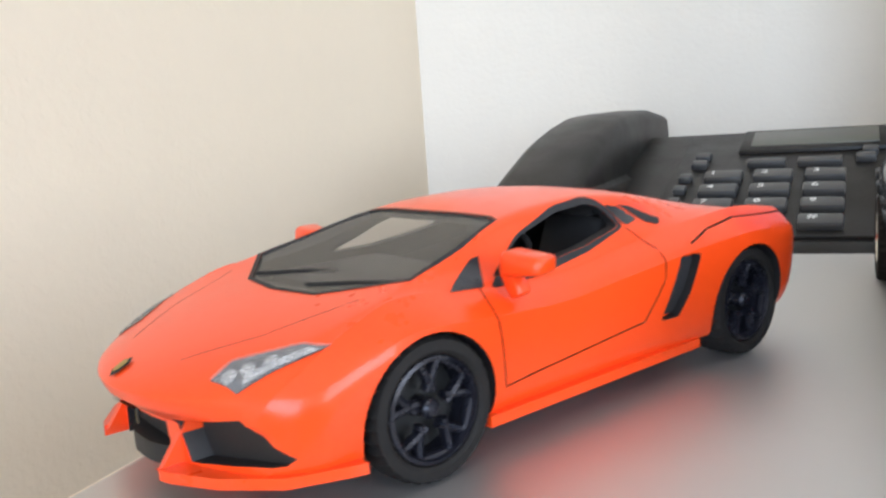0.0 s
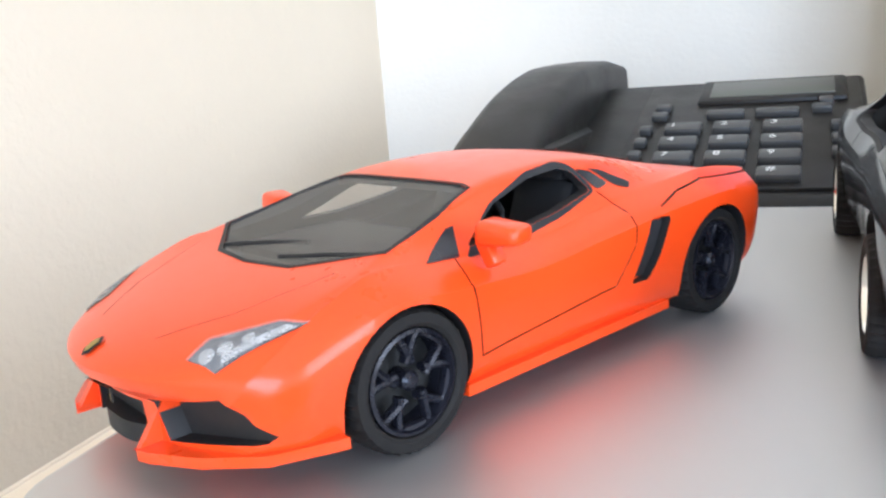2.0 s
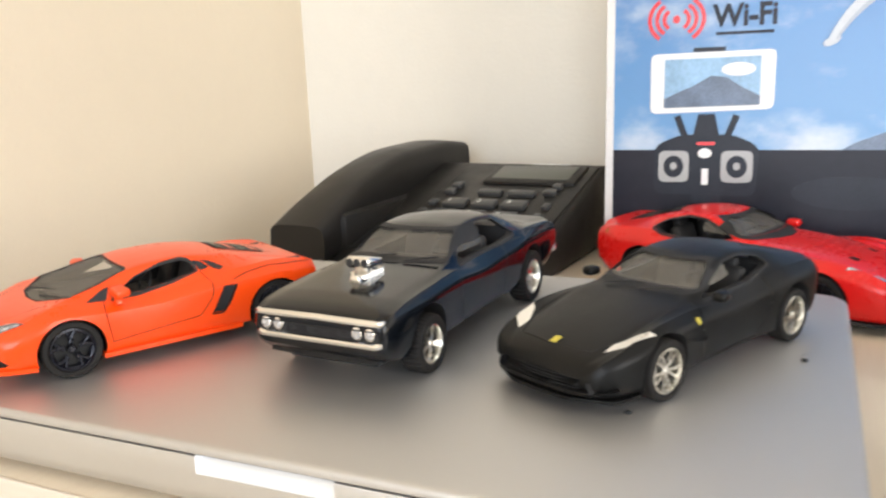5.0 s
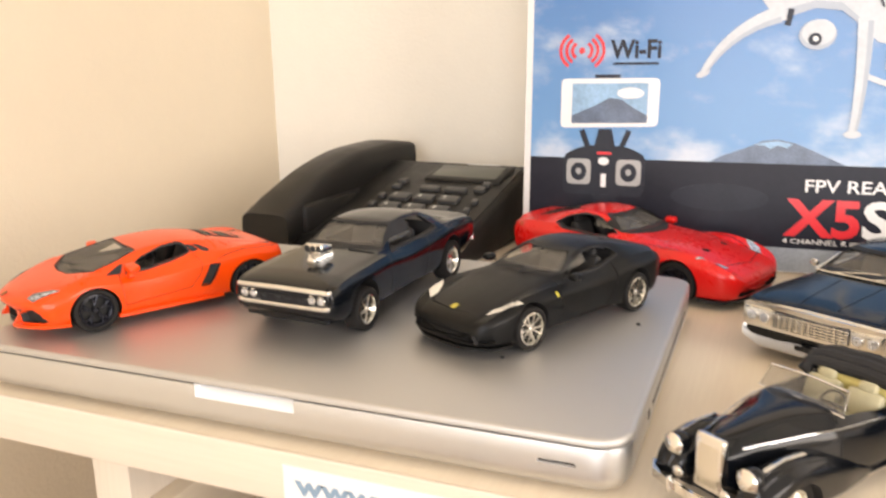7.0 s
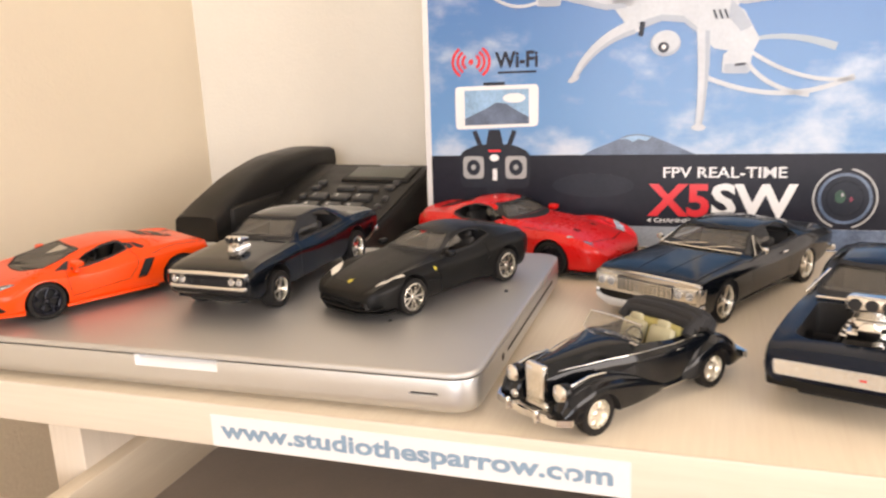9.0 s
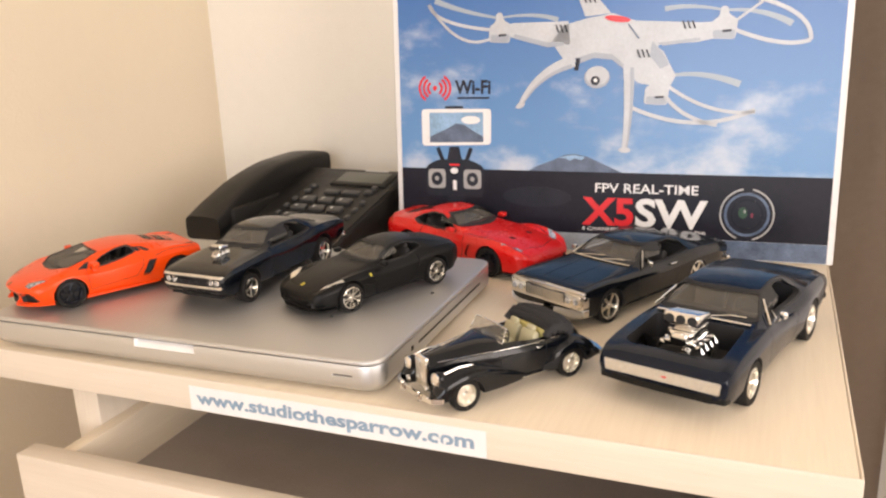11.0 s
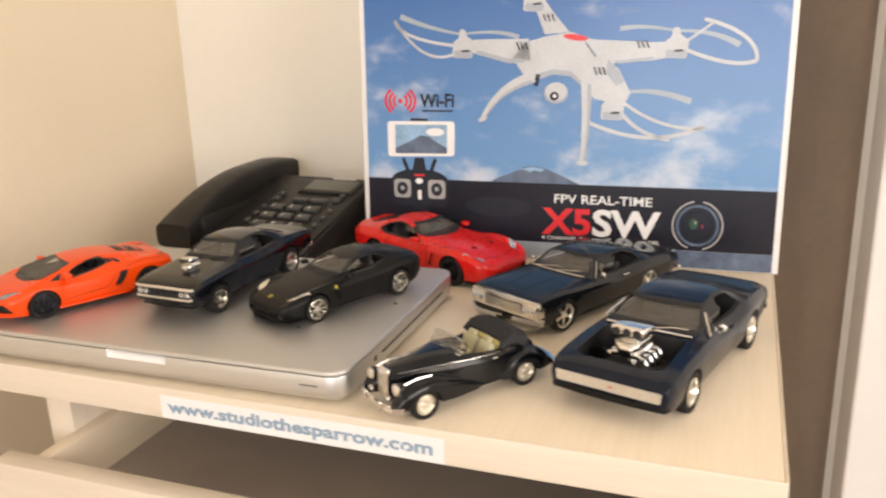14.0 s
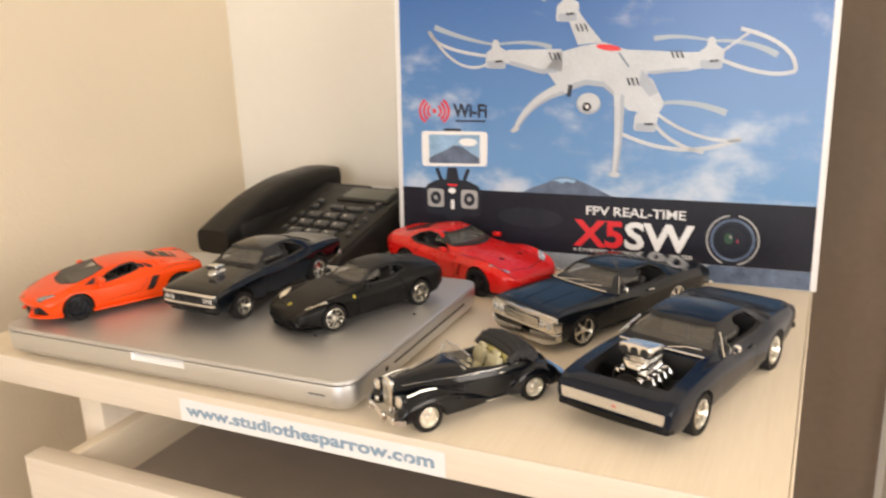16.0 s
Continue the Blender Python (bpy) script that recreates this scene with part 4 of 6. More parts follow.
def chrome_sedan():
    """Long sixties hardtop with a full chrome face."""
    k, hd = 0.0374, -118.5
    shell = shell_mesh(
        -2.75, 2.6,
        top=[(2.6, 0.70), (2.5, 0.83), (2.2, 0.875), (1.2, 0.94), (0.72, 0.97), (0.62, 0.985), (0.22, 1.22), (-0.05, 1.29), (-0.5, 1.32), (-1.0, 1.28), (-1.5, 1.10), (-1.95, 0.95), (-2.6, 0.90), (-2.75, 0.83)],
        belt=[(2.6, 0.66), (2.4, 0.82), (1.4, 0.86), (0.6, 0.86), (-0.3, 0.83), (-1.1, 0.90), (-1.5, 0.94), (-2.3, 0.90), (-2.75, 0.78)],
        width=[(2.6, 0.93), (2.5, 0.985), (2.0, 1.0), (1.4, 1.01), (0.5, 0.995), (-0.5, 0.99), (-1.4, 1.01), (-2.3, 0.98), (-2.75, 0.90)],
        shoulder=[(2.6, 0.98), (1.4, 0.95), (0.5, 0.93), (-0.6, 0.92), (-1.4, 0.92), (-2.75, 0.95)],
        topw=[(2.6, 0.85), (1.4, 0.82), (0.7, 0.79), (0.2, 0.68), (-0.2, 0.63), (-1.0, 0.62), (-1.5, 0.66), (-2.0, 0.8), (-2.75, 0.82)],
        bottom=[(2.6, 0.32), (2.2, 0.22), (1.0, 0.18), (-1.6, 0.2), (-2.3, 0.28), (-2.75, 0.4)],
        crown=[(2.6, 0.02), (1.4, 0.03), (0.7, 0.03), (0.2, 0.05), (-0.5, 0.06), (-1.2, 0.05), (-2.0, 0.025), (-2.75, 0.02)], n=80)
    c = Toy("toy_classic_car", "glossy black die-cast sixties hardtop with full chrome face", "toy cars on the desk", k,
            spot((0.3538, 0.2694), (0.4078, 0.3689), 0.0360, hd), hd, 0.0, shell, M["gloss"], 0.0, 1.0, 0.66)
    c.arches(1.52, -1.50, 0.40, 0.36, z=(0.33, 0.30))
    c.cavity(-1.35, 0.6, 0.48, 0.86, 0.06)
    windows(c, [[(0.42, 0.90), (0.1, 1.17), (-0.2, 1.215), (-0.85, 1.215), (-1.12, 1.12), (-1.2, 0.95), (-0.6, 0.89)]],
            [(-0.76, 0.995), (0.76, 0.995), (0.62, 1.235), (-0.62, 1.235)], [(-0.60, 1.02), (0.60, 1.02), (0.54, 1.22), (-0.54, 1.22)], -0.4, 0.028, side_glass=False)
    for a, b in ((0.35, 1.6), (-1.6, -0.35)):
        c.scribe(strip_prisms([[(0.62, 0.86), (0.64, 0.55), (0.58, 0.22), (-0.72, 0.22), (-0.80, 0.86)]], "y", a, b, 0.016), 0.025)
    c.scribe(strip_prisms([[(2.42, -0.84), (0.8, -0.86)], [(2.42, 0.84), (0.8, 0.86)], [(2.3, -0.25), (0.9, -0.3)], [(2.3, 0.25), (0.9, 0.3)]], "z", 0.5, 1.3, 0.018), 0.02)
    c.body()
    face = prism(rounded([(-0.97, 0.45), (0.97, 0.45), (0.985, 0.79), (0.0, 0.82), (-0.985, 0.79)], 0.05), "x", 2.52, 2.63)
    for v in face.verts:
        v.co.x -= 0.10 * abs(v.co.y) ** 3 - 0.06
    f = c.add("grille_shell", face, M["chrome"], label="chrome full-width grille")
    c.add("grille_backing", box(2.66, 2.6835, -0.525, 0.525, 0.51, 0.735, 0.004, 1), M["lampdark"], f)
    for i in range(5):
        z = 0.53 + i * 0.04
        c.add("grille_bar", box(2.684, 2.70, -0.52, 0.52, z, z + 0.016, 0.004, 1), M["bright"], f)
    for i in range(13):
        y = -0.51 + i * 0.085
        c.add("grille_rib", box(2.683, 2.696, y - 0.008, y + 0.008, 0.52, 0.72, 0.003, 1), M["bright"], f)
    for s in (1, -1):
        c.add("lamp_panel", box(2.60, 2.665, s * 0.74 - 0.21, s * 0.74 + 0.21, 0.51, 0.74, 0.03), M["bright"], f)
        for y in (0.635, 0.83):
            c.add("headlamp", disc(0.082, 0, 0.03, 24, "x", 0.012), M["chrome"], f, m=pose(2.665 - (0.02 if y > 0.7 else 0), s * y, 0.615))
            c.add("headlamp_lens", disc(0.066, 0, 0.012, 24, "x", 0.004), M["lampin"], f, m=pose(2.695 - (0.02 if y > 0.7 else 0), s * y, 0.615))
        c.add("corner_lamp", box(2.36, 2.56, s * 0.985 - 0.02, s * 0.985 + 0.02, 0.50, 0.72, 0.015), M["chrome"], f)
        c.add("vent_window_frame", tube([(0.46, s * 0.915, 0.895), (0.17, s * 0.71, 1.16), (0.14, s * 0.905, 0.90)], 0.020, 6, closed=True), M["chrome"])
        st = c.add("mirror_stalk", tube([(0.30, s * 0.92, 0.90), (0.33, s * 1.0, 0.93)], 0.016, 6), M["chrome"])
        c.add("door_mirror", disc(0.062, -0.05, 0.03, 24, "x", 0.025), M["chrome"], st, m=pose(0.33, s * 1.02, 0.975))
        c.add("door_handle", box(-0.66, -0.46, s * 0.985 - 0.016, s * 0.985 + 0.016, 0.78, 0.81, 0.01), M["chrome"])
        c.add("sill_trim", box(-1.0, 0.98, s * 0.955 - 0.012, s * 0.955 + 0.012, 0.235, 0.26, 0.006), M["gloss"])
        c.add("tail_lamp", box(-2.79, -2.74, s * 0.6 - 0.2, s * 0.6 + 0.2, 0.56, 0.68, 0.02), M["redp"])
    bp = [(-0.99, 0.29), (-0.99, 0.46), (0.99, 0.46), (0.99, 0.29), (0.70, 0.20), (-0.70, 0.20)]
    bb = prism(rounded(bp, 0.05), "x", 2.42, 2.66)
    for v in bb.verts:
        v.co.x -= 0.16 * abs(v.co.y) ** 3 - 0.08
    c.add("front_bumper", bb, M["chrome"])
    c.add("number_panel", box(2.74, 2.745, -0.15, 0.15, 0.29, 0.36, 0.002), M["under"])
    c.add("bonnet_lip", tube([(2.50, -0.95, 0.79), (2.63, -0.5, 0.83), (2.66, 0, 0.845), (2.63, 0.5, 0.83), (2.50, 0.95, 0.79)], 0.018, 6), M["chrome"])
    c.add("rear_bumper", box(-2.85, -2.70, -0.96, 0.96, 0.36, 0.5, 0.04), M["chrome"])
    c.add("windscreen_trim", tube([(0.70, -0.8, 0.97), (0.78, -0.3, 0.985), (0.79, 0, 0.99), (0.78, 0.3, 0.985), (0.70, 0.8, 0.97)], 0.016, 6), M["chrome"])
    c.add("wiper", tube([(0.74, -0.5, 0.99), (0.64, -0.1, 1.03), (0.60, 0.1, 1.04)], 0.013, 6), M["chrome"])
    c.add("wiper", tube([(0.74, 0.1, 0.99), (0.64, 0.45, 1.03), (0.60, 0.6, 1.03)], 0.013, 6), M["chrome"])
    c.add("chassis", box(-2.4, 2.2, -0.66, 0.66, 0.14, 0.34, 0.03), M["under"])
    c.add("dashboard", box(0.1, 0.45, -0.8, 0.8, 0.76, 0.93, 0.06), M["inside"])
    c.cabin([(-0.3, 0.4, 0.3, 0.5), (-0.3, -0.4, 0.3, 0.5), (-1.0, 0.0, 0.7, 0.45)], 0.48, wheel_at=(0.05, 0.4, 0.95))
    c.wheels(1.52, -1.50, 0.985, 0.36, 0.25, M["bright"], "five", rim_r=0.76, spokes=5, lugs=False)
    return c


def matt_coupe():
    """Modern front-engined grand tourer in satin black."""
    k, hd = 0.0304, -115.0
    shell = shell_mesh(
        -2.22, 2.36,
        top=[(2.36, 0.42), (2.3, 0.52), (2.1, 0.62), (1.6, 0.76), (1.0, 0.88), (0.72, 0.925), (0.62, 0.94), (0.15, 1.14), (-0.25, 1.25), (-0.6, 1.275), (-1.0, 1.24), (-1.5, 1.12), (-1.95, 1.0), (-2.15, 0.96), (-2.22, 0.88)],
        belt=[(2.36, 0.38), (2.2, 0.56), (1.8, 0.70), (1.36, 0.80), (0.8, 0.82), (0.2, 0.80), (-0.6, 0.85), (-1.3, 0.95), (-1.9, 0.93), (-2.22, 0.82)],
        width=[(2.36, 0.50), (2.28, 0.72), (2.05, 0.88), (1.7, 0.955), (1.3, 0.97), (0.5, 0.92), (-0.4, 0.92), (-1.3, 0.975), (-1.9, 0.94), (-2.22, 0.82)],
        shoulder=[(2.36, 0.95), (1.6, 0.87), (1.0, 0.87), (0.2, 0.9), (-0.7, 0.89), (-1.4, 0.86), (-2.22, 0.92)],
        topw=[(2.36, 0.75), (1.6, 0.68), (0.9, 0.70), (0.3, 0.66), (-0.3, 0.60), (-0.9, 0.58), (-1.5, 0.62), (-2.22, 0.75)],
        bottom=[(2.36, 0.20), (2.0, 0.15), (1.0, 0.15), (-1.5, 0.16), (-2.0, 0.22), (-2.22, 0.34)],
        crown=[(2.36, 0.03), (1.5, 0.05), (0.8, 0.035), (0.1, 0.06), (-0.6, 0.07), (-1.3, 0.06), (-2.22, 0.03)], n=80)
    c = Toy("toy_sports_car", "satin black die-cast grand tourer with silver wheels on the laptop", "toy cars on the laptop", k,
            spot((0.1879, 0.1744), (0.2215, 0.2520), 0.0285, hd), hd, LID, shell, M["satin"], 0.03)
    c.arches(1.36, -1.36, 0.39, 0.40, z=(0.34, 0.35))
    c.cavity(-1.0, 0.62, 0.45, 0.84, 0.06)
    windows(c, [[(0.42, 0.87), (0.1, 1.03), (-0.25, 1.155), (-0.6, 1.18), (-0.95, 1.12), (-1.05, 1.02), (-0.5, 0.90)]],
            [(-0.66, 0.96), (0.66, 0.96), (0.58, 1.10), (0.47, 1.19), (-0.47, 1.19), (-0.58, 1.10)], [(-0.5, 1.05), (0.5, 1.05), (0.42, 1.19), (-0.42, 1.19)], -0.3, 0.03, side_glass=False)
    for s in (1, -1):
        a, b = (0.35, 1.6) if s > 0 else (-1.6, -0.35)
        lamp = [(2.02, s * 0.62), (1.88, s * 0.80), (1.50, s * 0.90), (1.60, s * 0.76), (1.85, s * 0.62)]
        c.skin("headlamp", prism(lamp if s > 0 else lamp[::-1], "z", 0.4, 1.0), M["chrome"], 0.006, label="silver swept headlamp")
        c.skin("door_badge", prism(rounded([(0.765, 0.76), (0.715, 0.76), (0.705, 0.71), (0.74, 0.67), (0.775, 0.71)], 0.02), "y", a, b), M["yellow"], 0.008)
        hole = [(s * 0.62, 0.36), (s * 0.84, 0.38), (s * 0.86, 0.26), (s * 0.66, 0.23)]
        c.scribe(prism(hole if s > 0 else hole[::-1], "x", 1.6, 3), 0.06)
        c.scribe(strip_prisms([[(0.60, 0.86), (0.64, 0.6), (0.58, 0.22), (-0.55, 0.24), (-0.80, 0.6), (-0.78, 0.9)]], "y", a, b, 0.015), 0.025)
        c.scribe(prism(rounded([(0.86, 0.62), (1.0, 0.56), (0.62, 0.46), (0.55, 0.50)], 0.03), "y", a, b), 0.03)
        bm = box(-0.10, 0.10, -0.07, 0.10, -0.055, 0.06, 0.045, 3)
        c.add("door_mirror", bm, c.paint, m=pose(0.36, s * 0.94, 0.93, 0, 0, 8 * s))
    c.scribe(prism(rounded([(-0.58, 0.40), (0.58, 0.40), (0.66, 0.24), (-0.66, 0.24)], 0.05), "x", 1.8, 3), 0.08)
    c.scribe(strip_prisms([[(2.08, -0.5), (2.15, 0), (2.08, 0.5), (1.6, 0.70), (0.85, 0.72)], [(2.08, -0.5), (1.6, -0.70), (0.85, -0.72)]], "z", 0.4, 1.2, 0.014), 0.02)
    c.skin("nose_badge", prism([(2.13, -0.045), (2.13, 0.045), (2.02, 0.045), (2.02, -0.045)], "z", 0.4, 1.0), M["yellow"], 0.01)
    c.body()
    for i in range(4):
        z = 0.26 + i * 0.036
        c.add("grille_bar", prism(rounded([(2.30, 0.5), (2.34, 0.2), (2.345, 0), (2.34, -0.2), (2.30, -0.5), (2.27, -0.5), (2.27, 0.5)], 0.02), "z", z, z + 0.012), M["under"])
    c.add("splitter", prism(rounded([(2.36, 0.40), (2.38, 0.0), (2.36, -0.40), (2.12, -0.86), (1.75, -0.92), (1.75, 0.92), (2.12, 0.86)], 0.05), "z", 0.12, 0.16), c.paint)
    c.add("chassis", box(-1.9, 1.9, -0.6, 0.6, 0.12, 0.3, 0.03), M["under"])
    c.add("dashboard", box(0.1, 0.5, -0.74, 0.74, 0.68, 0.87, 0.07), M["inside"])
    c.cabin([(-0.35, 0.36, 0.25, 0.56), (-0.35, -0.36, 0.25, 0.56)], 0.45, wheel_at=(0.02, 0.36, 0.88))
    for y in (-0.4, 0.1):
        c.add("wiper", tube([(0.74, y, 0.945), (0.62, y + 0.3, 0.985), (0.58, y + 0.5, 0.99)], 0.012, 6), M["gap"])
    c.add("rear_view_mirror", box(-0.02, 0.02, -0.09, 0.09, -0.025, 0.025, 0.015), M["inside"], m=pose(0.02, 0, 1.12))
    c.wheels(1.36, -1.36, 0.965, 0.345, 0.27, M["bright"], "y", rim_r=0.74, spokes=5, lugs=False)
    return c


def red_coupe():
    """Long-bonnet coupe seen from its right."""
    k, hd = 0.0400, -22.0
    shell = shell_mesh(
        -2.16, 2.26,
        top=[(2.26, 0.46), (2.2, 0.56), (2.0, 0.66), (1.5, 0.80), (0.9, 0.90), (0.45, 0.945), (0.32, 0.96), (-0.1, 1.15), (-0.4, 1.235), (-0.75, 1.25), (-1.1, 1.20), (-1.6, 1.06), (-1.9, 1.0), (-2.1, 1.0), (-2.16, 0.93)],
        belt=[(2.26, 0.42), (2.1, 0.62), (1.7, 0.78), (1.25, 0.85), (0.7, 0.81), (0.0, 0.79), (-0.6, 0.85), (-1.25, 0.96), (-1.8, 0.95), (-2.16, 0.86)],
        width=[(2.26, 0.50), (2.18, 0.74), (1.95, 0.90), (1.5, 0.965), (1.2, 0.97), (0.4, 0.90), (-0.3, 0.90), (-1.2, 0.975), (-1.8, 0.95), (-2.16, 0.80)],
        shoulder=[(2.26, 0.95), (1.5, 0.86), (0.8, 0.88), (0.2, 0.9), (-0.7, 0.88), (-1.3, 0.85), (-2.16, 0.92)],
        topw=[(2.26, 0.75), (1.4, 0.66), (0.7, 0.68), (0.1, 0.66), (-0.4, 0.6), (-1.0, 0.57), (-1.5, 0.6), (-2.16, 0.75)],
        bottom=[(2.26, 0.22), (2.0, 0.15), (1.0, 0.15), (-1.4, 0.16), (-1.9, 0.24), (-2.16, 0.36)],
        crown=[(2.26, 0.03), (1.4, 0.06), (0.6, 0.04), (0.0, 0.06), (-0.7, 0.075), (-1.3, 0.06), (-2.16, 0.03)], n=80)
    c = Toy("toy_sports_car", "bright red die-cast long-bonnet coupe with black wheels beside the laptop", "toy cars on the desk", k,
            spot((0.230, 0.351), (0.137, 0.3886), -0.0375, hd), hd, 0.0, shell, M["red"])
    c.arches(1.25, -1.26, 0.39, 0.39, z=(0.34, 0.35))
    c.cavity(-1.2, 0.32, 0.45, 0.82, 0.06)
    windows(c, [[(0.12, 0.86), (-0.15, 1.02), (-0.45, 1.13), (-0.75, 1.15), (-1.05, 1.08), (-1.2, 0.99), (-1.0, 0.92), (-0.5, 0.87)]],
            [(-0.64, 0.975), (0.64, 0.975), (0.56, 1.10), (0.46, 1.17), (-0.46, 1.17), (-0.56, 1.10)], [(-0.48, 1.04), (0.48, 1.04), (0.4, 1.17), (-0.4, 1.17)], -0.5, 0.03, side_glass=False)
    for s in (1, -1):
        a, b = (0.35, 1.6) if s > 0 else (-1.6, -0.35)
        lamp = [(1.98, s * 0.58), (1.86, s * 0.76), (1.55, s * 0.88), (1.60, s * 0.80), (1.80, s * 0.60)]
        c.skin("headlamp", prism(lamp if s > 0 else lamp[::-1], "z", 0.4, 1.0), M["lampin"], 0.006, label="grey swept headlamp")
        c.scribe(strip_prisms([[(0.42, 0.80), (0.44, 0.5), (0.36, 0.22), (-0.72, 0.24), (-0.90, 0.6), (-0.85, 0.9)]], "y", a, b, 0.015), 0.025)
        c.scribe(prism(rounded([(0.80, 0.70), (0.62, 0.66), (0.50, 0.40), (0.58, 0.34)], 0.03), "y", a, b), 0.04)
        nost = [(1.50, s * 0.25), (1.50, s * 0.37), (1.38, s * 0.35), (1.38, s * 0.27)]
        c.scribe(prism(nost if s > 0 else nost[::-1], "z", 0.5, 1.2), 0.04)
        c.add("door_mirror", box(-0.10, 0.10, -0.07, 0.10, -0.055, 0.06, 0.045, 3), c.paint, m=pose(0.10, s * 0.94, 0.92, 0, 0, 8 * s))
        c.skin("rear_marker", prism([(-1.98, 0.84), (-1.90, 0.84), (-1.90, 0.90), (-1.98, 0.90)], "y", a, b), M["amber"], 0.006)
    c.scribe(prism(rounded([(-0.6, 0.40), (0.6, 0.40), (0.7, 0.24), (-0.7, 0.24)], 0.05), "x", 1.7, 3), 0.08)
    c.scribe(strip_prisms([[(1.9, -0.6), (2.05, 0), (1.9, 0.6), (1.3, 0.78), (0.5, 0.72)], [(1.9, -0.6), (1.3, -0.78), (0.5, -0.72)]], "z", 0.4, 1.2, 0.014), 0.02)
    c.skin("rear_deck_panel", prism(rounded([(-1.35, -0.5), (-1.35, 0.5), (-1.8, 0.52), (-1.8, -0.52)], 0.08), "z", 0.8, 1.4), M["gap"], 0.005)
    c.body()
    c.add("splitter", prism(rounded([(2.26, 0.40), (2.29, 0.0), (2.26, -0.40), (2.0, -0.88), (1.62, -0.93), (1.62, 0.93), (2.0, 0.88)], 0.05), "z", 0.12, 0.16), M["under"])
    c.add("chassis", box(-1.8, 1.8, -0.6, 0.6, 0.12, 0.3, 0.03), M["under"])
    c.add("dashboard", box(-0.2, 0.2, -0.72, 0.72, 0.68, 0.87, 0.07), M["inside"])
    c.cabin([(-0.6, 0.36, 0.24, 0.54), (-0.6, -0.36, 0.24, 0.54)], 0.45, wheel_at=(-0.28, 0.36, 0.88))
    c.wheels(1.25, -1.26, 0.965, 0.345, 0.27, M["rimdark"], "y", rim_r=0.72, spokes=8, lugs=False)
    return c


